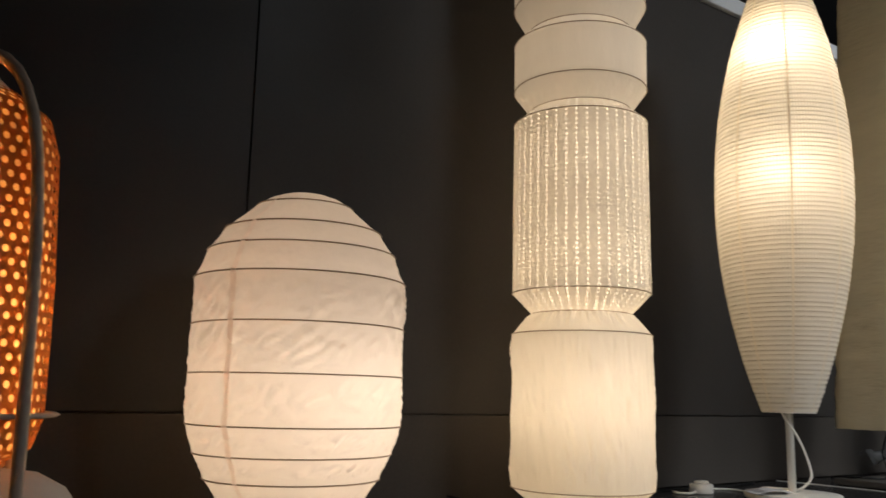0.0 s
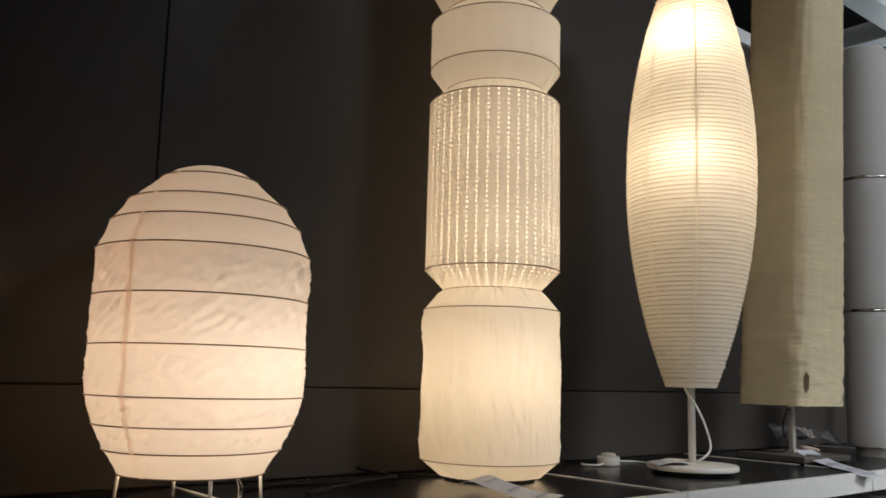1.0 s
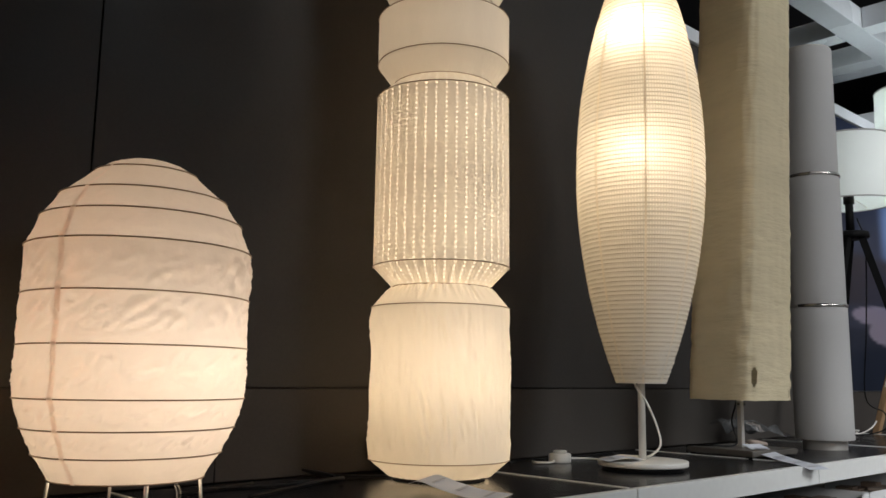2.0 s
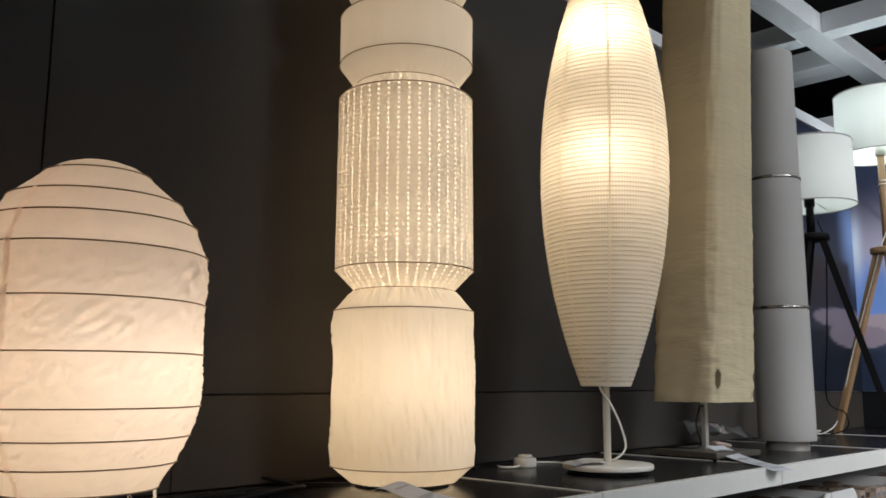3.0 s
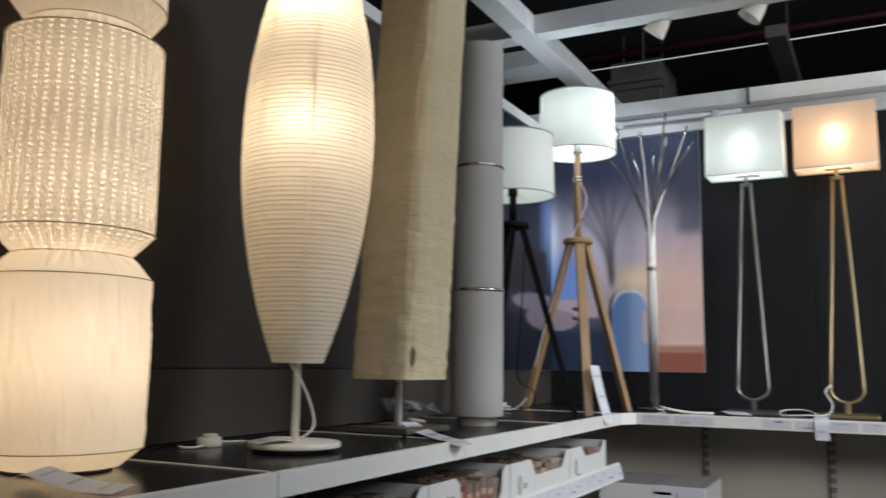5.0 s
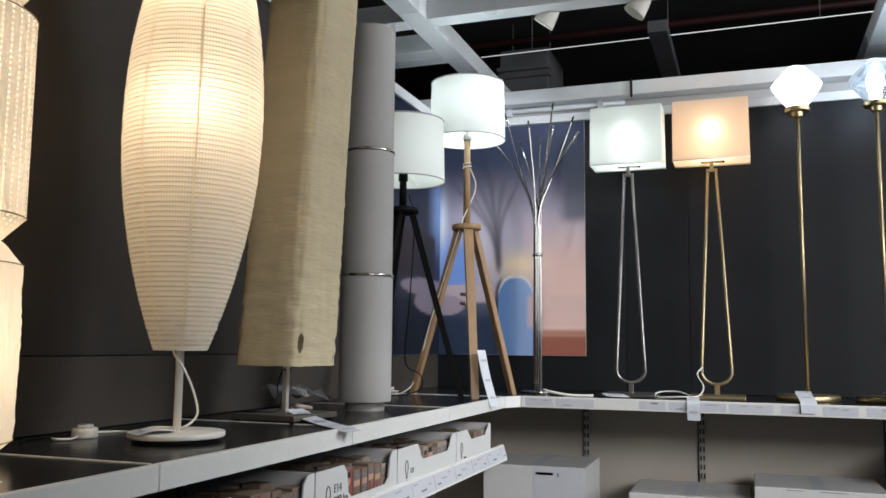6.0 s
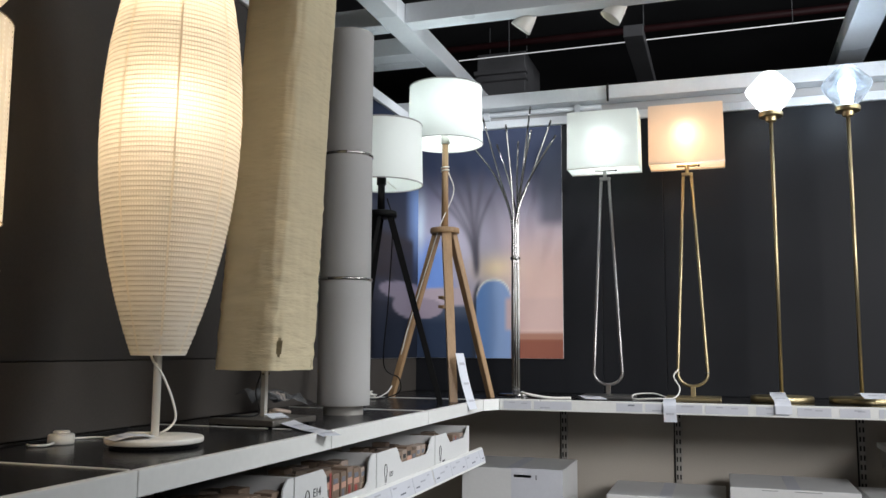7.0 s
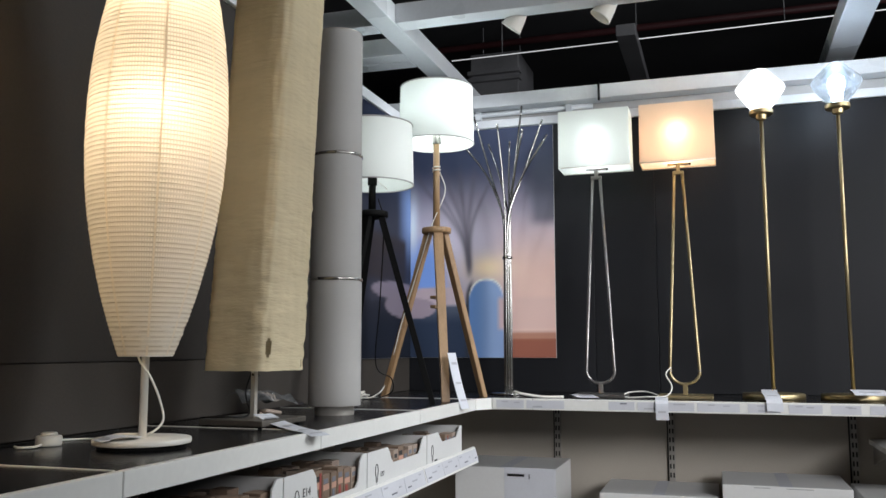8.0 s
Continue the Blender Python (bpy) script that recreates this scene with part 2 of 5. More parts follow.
def revolve(profile, seg=64, caps=(False, False), wobble=None):
    """A surface of revolution about z from (radius, height) pairs."""
    bm = bmesh.new()
    rows = []
    for r, z in profile:
        row = []
        for i in range(seg):
            a = 2 * math.pi * i / seg
            rr = r + (wobble(a, z) if wobble else 0)
            row.append(bm.verts.new((rr * math.cos(a), rr * math.sin(a), z)))
        rows.append(row)
    for p, q in zip(rows, rows[1:]):
        for i in range(seg):
            j = (i + 1) % seg
            bm.faces.new((p[i], p[j], q[j], q[i]))
    if caps[0]:
        bm.faces.new(rows[0][::-1])
    if caps[1]:
        bm.faces.new(rows[-1])
    return bm


def resample(points, step):
    """A smooth run of points through the given ones."""
    pts = [Vector(p) for p in points]
    ext = [pts[0] * 2 - pts[1]] + pts + [pts[-1] * 2 - pts[-2]]
    out = []
    for a, b, c, d in zip(ext, ext[1:], ext[2:], ext[3:]):
        n = max(1, int((c - b).length / step))
        for k in range(n):
            t = k / n
            out.append(0.5 * (2 * b + (c - a) * t + (2 * a - 5 * b + 4 * c - d) * t * t + (3 * b - a - 3 * c + d) * t ** 3))
    return out + [pts[-1]]


def tube(points, radius, seg=8, step=None, closed=False, bm=None, flat=1.0):
    """A rod or cord along points; radius may be a list."""
    bm = bm or bmesh.new()
    pts = resample(points, step) if step else [Vector(p) for p in points]
    n, rows, side = len(pts), [], None
    for i, p in enumerate(pts):
        ahead = (pts[(i + 1) % n] if closed or i < n - 1 else p) - (pts[i - 1] if closed or i else p)
        ahead.normalize()
        if side is None:
            side = ahead.cross(Vector((0, 0, 1)) if abs(ahead.z) < 0.9 else Vector((1, 0, 0)))
        side = (side - ahead * side.dot(ahead)).normalized()
        up = ahead.cross(side)
        r = radius if isinstance(radius, (int, float)) else radius[min(i * len(radius) // n, len(radius) - 1)]
        rows.append([bm.verts.new(p + r * (side * math.cos(2 * math.pi * k / seg) + flat * up * math.sin(2 * math.pi * k / seg))) for k in range(seg)])
    pairs = list(zip(rows, rows[1:])) + ([(rows[-1], rows[0])] if closed else [])
    for a, b in pairs:
        for k in range(seg):
            m = (k + 1) % seg
            bm.faces.new((a[k], a[m], b[m], b[k]))
    if not closed:
        bm.faces.new(rows[0][::-1])
        bm.faces.new(rows[-1])
    return bm


def ring(r, z, thick=0.0012, seg=72, cx=0, cy=0, bm=None, sides=6):
    return tube([(cx + r * math.cos(2 * math.pi * i / seg), cy + r * math.sin(2 * math.pi * i / seg), z) for i in range(seg)], thick, sides, closed=True, bm=bm)


def prism(outline, axis, a, b):
    """A flat outline (list of pairs) given thickness between a and b along an axis."""
    bm = bmesh.new()
    put = {"x": lambda u, v, w: (w, u, v), "y": lambda u, v, w: (u, w, v), "z": lambda u, v, w: (u, v, w)}[axis]
    lo = [bm.verts.new(put(u, v, a)) for u, v in outline]
    hi = [bm.verts.new(put(u, v, b)) for u, v in outline]
    bm.faces.new(lo)
    bm.faces.new(hi[::-1])
    n = len(outline)
    for i in range(n):
        j = (i + 1) % n
        bm.faces.new((lo[j], lo[i], hi[i], hi[j]))
    bmesh.ops.recalc_face_normals(bm, faces=bm.faces)
    return bm


def sheet(points, width, thick=0.0008, across=(0, 1, 0), step=0.012):
    """A bent strip of paper, as wide as given, along points."""
    bm = bmesh.new()
    pts, w = resample(points, step), Vector(across).normalized() * width / 2
    rows = []
    for i, p in enumerate(pts):
        ahead = pts[min(i + 1, len(pts) - 1)] - pts[max(i - 1, 0)]
        up = ahead.cross(w).normalized() * thick
        rows.append([bm.verts.new(c) for c in (p - w, p + w, p + w + up, p - w + up)])
    for a, b in zip(rows, rows[1:]):
        for k in range(4):
            m = (k + 1) % 4
            bm.faces.new((a[k], a[m], b[m], b[k]))
    bm.faces.new(rows[0][::-1])
    bm.faces.new(rows[-1])
    bmesh.ops.recalc_face_normals(bm, faces=bm.faces)
    return bm


def structure(name, bm, material, label, category, smooth=False):
    return tagged(part(name, bm, material, smooth=smooth), label, category, kind="structure")


# ---- the room ----
WA, WB = 0.35, 2.60
TOP = 2.72
wall_a = structure("wall_north", box(-4.0, 2.75, WA + 0.004, WA + 0.12, 0, TOP), CHARCOAL, "dark charcoal painted display wall behind the paper lamps", "wall")
for x0, x1 in ((-4.0, -1.166), (-1.163, WB)):
    part("panel", box(x0, x1, WA - 0.004, WA + 0.004, 1.529, TOP, 0.001), CHARCOAL, wall_a, smooth=False)
for x0, x1 in ((-4.0, -0.9), (-0.898, WB)):
    part("panel", box(x0, x1, WA - 0.012, WA + 0.004, SHELF + 0.002, 1.526, 0.001), CHARCOAL_LOW, wall_a, "slightly lighter low panel", smooth=False)
wall_b = structure("wall_east", box(WB + 0.004, WB + 0.12, -6.5, WA, 0, TOP - 0.03), SLATE, "dark slate painted display wall behind the floor lamps", "wall")
for y0, y1 in ((-0.62, WA - 0.012), (-0.917, -0.623), (-2.117, -0.92), (-3.3, -2.12)):
    part("panel", box(WB - 0.004, WB + 0.004, y0, y1, SHELF + 0.002, TOP - 0.03, 0.001), SLATE, wall_b, smooth=False)
structure("back_panel", box(WB - 0.002, WB + 0.003, -3.3, WA - 0.012, 0.3, SHELF - 0.045), BACKPANEL, "beige grey sheet panel behind the lower shelf bays", "wall panel")
structure("back_panel", box(-2.4, WB - 0.002, WA - 0.010, WA + 0.003, 0.3, SHELF - 0.045), BACKPANEL, "beige grey sheet panel under the long shelf", "wall panel")
structure("trim", box(-4.0, WB - 0.022, WA - 0.02, WA + 0.14, TOP, TOP + 0.05, 0.004), BEAM, "white painted cap on the dark display wall", "trim")
structure("trim", box(WB - 0.02, WB + 0.14, -6.5, WA - 0.02, TOP - 0.03, TOP + 0.012, 0.004), BEAM, "white painted cap on the slate display wall", "trim")
structure("trim", box(WB + 0.09, WB + 0.14, -6.5, WA - 0.02, TOP + 0.014, TOP + 0.084), FARWALL, "grey recessed strip above the slate wall", "trim")
structure("trim", box(WB + 0.0, WB + 0.14, -6.5, WA + 0.9, TOP + 0.086, TOP + 0.156, 0.003), BEAM, "broad white fascia beam above the slate wall", "trim")
structure("floor", box(-7, 9, -9, 7, -0.1, 0), FLOOR, "plain grey store floor below the shelves", "floor")
structure("ceiling", box(-7, 9, -9, 7, 4.8, 4.9), CEILING, "black painted open store ceiling", "ceiling")
structure("wall_south", box(-7, 9, -9.1, -9, 0, 4.8), FARWALL, "plain pale store wall", "wall")
structure("wall_west", box(-7.1, -7, -9, 7, 0, 4.8), FARWALL, "plain pale store wall", "wall")
structure("wall_far", box(-7, 9, 7, 7.1, 0, 4.8), CEILING, "dark far store wall under the ceiling", "wall")
structure("wall_far_east", box(9, 9.1, -9, 7, 0, 4.8), CEILING, "dark far store wall under the ceiling", "wall")

# the white ceiling grid and what hangs above it
GRID = 3.0
for name_label, b in (("white painted ceiling beam over the long shelf", (-2.5, 4.4, 0.131, 0.235)), ("white painted ceiling beam along the corner", (-2.5, 4.4, -1.882, -1.75))):
    tagged(part("ceiling_beam", box(b[0], b[1], b[2], b[3], GRID, GRID + 0.09, 0.003), BEAM, smooth=False), name_label, "ceiling beam", "white ceiling beams")
for x0, y0, y1, w in ((1.828, -1.748, 0.129, 0.102), (1.828, -6, -1.884, 0.102), (1.828, 0.237, 3.5, 0.102), (2.213, 0.237, 3.5, 0.105), (2.322, 0.237, 3.5, 0.10), (3.9, -6, -1.884, 0.10)):
    tagged(part("ceiling_beam", box(x0, x0 + w, y0, y1, GRID, GRID + 0.09, 0.003), BEAM, smooth=False), "white painted cross beam of the ceiling grid", "ceiling beam", "white ceiling beams")

# ---- shelves ----
def shelf_deck(name, x0, x1, y0, y1, front, label):
    t = thing(name, label, "shelf", group="display shelf decks", kind="")
    part("top", box(x0, x1, y0, y1, SHELF - 0.022, SHELF, 0.0008), BLACKTOP, t, "glossy black laminate top", smooth=False)
    if front == "y":
        part("front_edge", box(x0, x1, y0 - 0.018, y0 - 0.0005, SHELF - 0.046, SHELF + 0.001, 0.002), LIPWHITE, t, "white lacquered front edge", smooth=False)
    else:
        part("front_edge", box(x0 - 0.018, x0 - 0.0005, y0, y1, SHELF - 0.046, SHELF + 0.001, 0.002), LIPWHITE, t, "white lacquered front edge", smooth=False)
    return t


FRONT_A, FRONT_B = -0.186, 2.038
XS = (-2.65, -1.87, -1.095, -0.318, 0.455, 1.225, 1.93)
for x0, x1 in zip(XS, XS[1:]):
    d = shelf_deck("shelf_deck", x0 + 0.0015, x1 - 0.0015, FRONT_A, WA - 0.013, "y", "black shelf deck with a thick white front edge")
    part("divider", box(x1 - 0.007, x1 - 0.0015, FRONT_A - 0.0004, WA - 0.02, SHELF + 0.0002, SHELF + 0.0022), LIPWHITE, d, "thin white joint strip", smooth=False)
YS = (-3.3, -1.775, -0.425, -0.25)
for y0, y1 in zip(YS, YS[1:]):
    shelf_deck("shelf_deck", FRONT_B, WB - 0.006, y0 + 0.002, y1 - 0.002, "x", "black corner shelf deck with a white labelled front edge")
corner = thing("corner_deck", "black corner deck between the two shelf runs", "shelf")
part("top", prism([(1.9315, WA - 0.013), (1.9315, -0.19), (2.038, -0.248), (WB - 0.006, -0.248), (WB - 0.006, WA - 0.013)], "z", SHELF - 0.022, SHELF), BLACKTOP, corner, smooth=False)
part("front_edge", prism([(1.9315, -0.205), (1.9315, -0.1905), (2.038, -0.2485), (2.020, -0.2485)], "z", SHELF - 0.046, SHELF + 0.001), LIPWHITE, corner, "white bevelled corner edge", smooth=False)
part("divider", box(1.9318, 1.938, -0.19, WA - 0.02, SHELF + 0.0002, SHELF + 0.0022), LIPWHITE, corner, "thin white joint strip", smooth=False)


def upright(where, axis, z0, z1):
    t = thing("shelf_upright", "grey slotted steel shelf upright on the back panel", "shelf upright", where, 0 if axis == "x" else 90, "slotted uprights")
    part("channel", box(-0.016, -0.001, -0.014, 0.014, z0, z1, 0.001), STEEL_DARK, t, smooth=False)
    z = z0 + 0.02
    while z < z1 - 0.03:
        # Dark plates on the solid channel paint the shade inside its slots.
        for s in (-0.007, 0.007):
            part("slot", box(-0.0172, -0.0162, s - 0.0035, s + 0.0035, z, z + 0.022), HOLE_SHADE, t, smooth=False)
        z += 0.04
    # Dark strip painted for the shade in the gap.
    part("shadow_gap", box(-0.006, -0.001, 0.015, 0.021, z0, z1), HOLE_SHADE, t, "dark strip painted as the shadow gap beside the channel", smooth=False)


for y in (-0.43, -0.962, -1.735):
    upright((WB - 0.002, y, 0), "x", 0.35, SHELF - 0.05)
for x in (-0.31, 0.49, 1.29):
    upright((x, WA - 0.011, 0), "y", 0.35, SHELF - 0.05)

# lower shelf with trays of light bulbs
LOW = 1.092
low = thing("lower_shelf", "white lower shelf with a price rail holding bulb trays", "shelf")
for x0, x1 in ((-1.11, -0.312), (-0.31, 0.488), (0.49, 1.288), (1.29, 1.955)):
    part("deck", box(x0, x1, FRONT_A + 0.002, WA - 0.03, LOW - 0.012, LOW, 0.001), LIPWHITE, low, smooth=False)
    part("price_rail", prism([(FRONT_A + 0.001, LOW - 0.006), (FRONT_A - 0.022, LOW - 0.004), (FRONT_A - 0.006, LOW + 0.058), (FRONT_A + 0.002, LOW + 0.060)], "x", x0, x1), LIPWHITE, low, "tilted white price rail", smooth=False)
    for k in range(4):
        a = x0 + 0.006 + k * 0.197
        lab = part("label", prism([(FRONT_A - 0.0226, LOW + 0.004), (FRONT_A - 0.0216, LOW + 0.004), (FRONT_A - 0.0088, LOW + 0.052), (FRONT_A - 0.0098, LOW + 0.052)], "x", a, min(a + 0.194, x1 - 0.004)), LABEL, low, "pale price label", smooth=False)
        for j, (u, w) in enumerate(((0.02, 0.03), (0.07, 0.045), (0.14, 0.02))):
            zz = LOW + 0.016 + 0.012 * ((j + k) % 3)
            yy = FRONT_A - 0.0226 + 0.0138 * (zz - LOW - 0.004) / 0.048
            if a + u + w < x1 - 0.01:
                part("print", box(a + u, a + u + w, yy - 0.0008, yy + 0.0004, zz, zz + 0.005), FAINT if (j + k) % 3 else INK, lab, smooth=False)


def bulb_icon(bm, x, z, y, k=1.0):
    pts = []
    for i in range(17):
        pts.append((x + 0.011 * k * math.sin(radians(-150 + 300 * i / 16)), y, z + 0.022 * k - 0.020 * k * math.cos(radians(-150 + 300 * i / 16)) * -1))
    pts += [(x + 0.004 * k, y, z - 0.012 * k), (x - 0.004 * k, y, z - 0.012 * k)]
    tube(pts, 0.0012 * k, 5, closed=True, bm=bm)
    for j in range(2):
        box(x - 0.004 * k, x + 0.004 * k, y - 0.0006, y + 0.0006, z - (0.020 + 0.007 * j) * k, z - (0.017 + 0.007 * j) * k, bm=bm)
    return bm


def words(text, size, m, material, parent, name="lettering"):
    cu = bpy.data.curves.new(name, "FONT")
    cu.body, cu.size, cu.extrude = text, size, 0.0004
    cu.materials.append(material)
    ob = new(name, cu)
    ob.matrix_world = m
    ob.parent = parent
    return ob


def bulb_tray(x0, x1, seed, text=(), floor=0.07, size=0.030):
    t = thing("bulb_tray", "white cardboard display tray of boxed light bulbs on the lower shelf", "display tray", group="bulb trays")
    y0, y1, z0, h = FRONT_A + 0.006, 0.18, LOW + 0.002, 0.158
    w = x1 - x0
    a, b = x0 + w * 0.34, x1 - w * 0.10
    cut = [(x0, z0), (x1, z0), (x1, z0 + h), (b + 0.02, z0 + h), (b, z0 + h - 0.02), (b - 0.01, z0 + floor + 0.015), (b - 0.03, z0 + floor), (a + 0.03, z0 + floor), (a + 0.01, z0 + floor + 0.015), (a, z0 + h - 0.02), (a - 0.02, z0 + h), (x0, z0 + h)]
    front = part("front_panel", prism(cut, "y", y0, y0 + 0.004), CARD, t, "white printed front with a deep cutout", smooth=False)
    for n, xx in (("side_panel", x0), ("side_panel", x1 - 0.004)):
        part(n, box(xx, xx + 0.004, y0 + 0.0045, y1, z0, z0 + h), CARD, t, smooth=False)
    part("base", box(x0 + 0.0045, x1 - 0.0045, y0 + 0.0045, y1, z0, z0 + 0.004), CARD, t, smooth=False)
    bm = bmesh.new()
    bulb_icon(bm, x0 + w * 0.13, z0 + 0.075, y0 - 0.0008)
    part("bulb_drawing", bm, BLACKINK, front, "printed outline of a bulb", smooth=False)
    if text:
        for k, line in enumerate(text):
            words(line, size, Matrix.Translation((x0 + w * 0.19, y0 - 0.0006, z0 + 0.036 + 2 * size - size * k)) @ pose(0, 0, 0, 90, 0, 0), BLACKINK, front)
    else:
        for k, ww in enumerate((0.03, 0.05)):
            part("print", box(x0 + w * 0.19, x0 + w * 0.19 + ww, y0 - 0.0008, y0 - 0.0002, z0 + 0.055 - 0.016 * k, z0 + 0.063 - 0.016 * k), BLACKINK, front, smooth=False)
    rnd = random.Random(seed)
    x = x0 + 0.008
    while x < x1 - 0.05:
        bw = rnd.uniform(0.040, 0.052)
        for row in range(3):
            if rnd.random() < 0.12:
                continue
            hh = rnd.uniform(0.118, 0.142)
            yy = y0 + 0.014 + row * 0.058
            m = rnd.choice((BROWNCARD, BROWNCARD, PALECARD))
            bx = thing("bulb_box", "small printed cardboard light bulb box in a tray", "box", (x + bw / 2, yy + 0.026, z0 + 0.0045), rnd.uniform(-4, 4), "boxed light bulbs")
            part("carton", box(-bw / 2 + 0.001, bw / 2 - 0.001, -0.025, 0.025, 0, hh, 0.0012), m, bx, smooth=False)
            part("print", box(-bw * 0.36, bw * 0.20, -0.0262, -0.0252, hh * 0.80, hh * 0.90), rnd.choice((BLACKINK, INK, INK)), bx, "dark printed band", smooth=False)
            part("print", box(-bw * 0.40, bw * 0.40, -0.0258, -0.0252, hh * 0.66, hh * 0.78), PINKPAPER if m == BROWNCARD else BROWNCARD, bx, "pale printed band", smooth=False)
            part("print", box(-bw * 0.30, bw * 0.05, -0.0262, -0.0252, hh * 0.46, hh * 0.64), rnd.choice((INK, REDINK, BLACKINK, BROWNCARD, BROWNCARD)), bx, smooth=False)
            if rnd.random() < 0.12:
                part("red_end", box(bw * 0.22, bw * 0.47, -0.0262, -0.0252, hh * 0.35, hh * 0.95), REDINK, bx, "red printed stripe", smooth=False)
        x += bw + 0.002
    return t


bulb_tray(-0.72, -0.22, 1)
bulb_tray(-0.21, 0.298, 2)
bulb_tray(0.305, 0.815, 3, ("E14", "200 lm"))
bulb_tray(0.822, 1.362, 4, ("E27",), 0.105, 0.020)
bulb_tray(1.370, 1.80, 5, (), 0.118)

# storage cartons below the other shelf run
base_b = thing("base_shelf", "white base shelf below the corner display", "shelf")
part("deck", box(FRONT_B, WB - 0.02, -3.3, WA - 0.03, 0.60, 0.63, 0.002), LIPWHITE, base_b, smooth=False)


def carton(y0, y1, x0, z1, label, turn=0, marks=()):
    t = thing("carton", label, "box", ((x0 + 2.5) / 2, (y0 + y1) / 2, 0.632), turn, "white lamp cartons")
    w, d, h = (2.5 - x0) / 2, (y1 - y0) / 2, z1 - 0.632
    body = part("body", box(-w, w, -d, d, 0, h, 0.003), CARD, t, smooth=False)
    part("tape", box(-w - 0.0006, w + 0.0006, -0.025, 0.025, h - 0.0004, h + 0.0006), LABEL, t, "clear tape over the top seam", smooth=False)
    for kind, a, b, c, e in marks:
        part(kind, box(-w - 0.001, -w - 0.0004, a, b, c, e), LABEL if kind == "label" else BLACKINK, body, smooth=False)
    return t


carton(-0.505, -0.06, 2.10, 1.050, "large closed white carton with a small black printed mark", 0, (("label", -0.225, -0.0, 0.05, 0.42), ("print", -0.088, -0.012, 0.382, 0.393), ("print", -0.112, -0.107, 0.374, 0.394)))
carton(-1.165, -0.69, 2.10, 0.965, "low closed white carton under the shelf")
carton(-1.66, -1.18, 2.10, 1.02, "closed white carton with a folded lid line", 0, (("print", -0.10, 0.0, 0.380, 0.3815), ("print", 0.06, 0.12, 0.380, 0.3815)))
carton(-2.2, -1.70, 2.12, 0.99, "white carton beside the last upright", 0, (("print", 0.12, 0.2, 0.28, 0.30),))
side = thing("side_shelf", "short white bracket shelf in the next bay", "shelf")
part("deck", box(2.12, WB - 0.03, -2.7, -1.79, 1.15, 1.172, 0.002), LIPWHITE, side, smooth=False)
part("price_rail", box(2.10, 2.1195, -2.7, -1.79, 1.125, 1.175, 0.003), LIPWHITE, side, "white price rail", smooth=False)
part("bracket", prism([(2.16, 1.148), (WB - 0.03, 1.148), (WB - 0.03, 1.06), (2.4, 1.10)], "y", -1.812, -1.806), STEEL_DARK, side, smooth=False)

# price labels in the front edge of the corner run
edge_labels = thing("price_strip", "row of pale price labels along the white shelf edge", "price labels")
rnd = random.Random(7)
y = -0.27
while y > -1.74:
    w = rnd.choice((0.105, 0.12, 0.16))
    if not -0.62 < y < -0.44:
        lab = part("label", box(FRONT_B - 0.0192, FRONT_B - 0.0182, y - w, y, SHELF - 0.039, SHELF - 0.006), LABEL, edge_labels, smooth=False)
        for _ in range(2):
            a = y - rnd.uniform(0.02, w - 0.04)
            zz = SHELF - rnd.choice((0.034, 0.018, 0.015))
            part("print", box(FRONT_B - 0.0198, FRONT_B - 0.0193, a - 0.026, a, zz, zz + 0.005), FAINT if rnd.random() < 0.7 else INK, lab, smooth=False)
    y -= w + rnd.choice((0.012, 0.03))

# ---- paper lamps on the long shelf ----
def spread(profile, step):
    """Extra (radius, height) pairs between the given ones."""
    out = []
    for (r0, z0), (r1, z1) in zip(profile, profile[1:]):
        n = max(1, int(math.hypot(r1 - r0, z1 - z0) / step))
        out += [(r0 + (r1 - r0) * k / n, z0 + (z1 - z0) * k / n) for k in range(n)]
    return out + [profile[-1]]


def crumple(scale, amount, off, zs=1.0):
    def f(a, z):
        p = Vector((math.cos(a) * scale + off, math.sin(a) * scale, z * scale * 7 * zs))
        return amount * (noise.noise(p) + 0.6 * abs(noise.noise(p * 2.3)) + 0.3 * noise.noise(p * 5.1))
    return f


def folds(across, along, lean_by, amount, off):
    """Creases of crumpled paper of about 0.15 m radius, sharper on one side, in patches."""
    c, s = math.cos(lean_by), math.sin(lean_by)

    def f(a, z):
        u = ((a - math.pi / 2) % (2 * math.pi)) * 0.155
        p = Vector(((u * c + z * s) * across + off, (z * c - u * s) * along, off))
        ridge = 1 - 2.2 * abs(noise.noise(p)) - 0.9 * abs(noise.noise(p * 2.1 + Vector((3, 1, 7))))
        patch = 0.35 + 0.65 * min(1.0, max(0.0, 0.5 + 1.6 * noise.noise(Vector((u * 9, z * 9, off)))))
        return amount * ridge * patch
    return f


# round lantern on wire legs
LX, LY = -1.160, 0.118
lantern = thing("paper_lantern", "lit white wrinkled paper lantern with dark wire hoops on thin legs", "table lamp", (LX, LY, SHELF))
HOOPS = [(0.0761, 0.510), (0.124, 0.4685), (0.148, 0.4330), (0.1655, 0.3880), (0.1651, 0.3160), (0.1656, 0.2420), (0.1645, 0.1670), (0.1514, 0.1243), (0.134, 0.0865), (0.110, 0.050)]
prof = [(0.034, 0.530), (0.057, 0.522)]
for (r0, z0), (r1, z1) in zip(HOOPS, HOOPS[1:]):
    for k in range(16):
        t = k / 16
        prof.append((r0 + (r1 - r0) * t - 0.0022 * math.sin(math.pi * t), z0 + (z1 - z0) * t))
prof.append(HOOPS[-1])
wr = folds(26, 64, 0.65, 0.0065, 4.0)
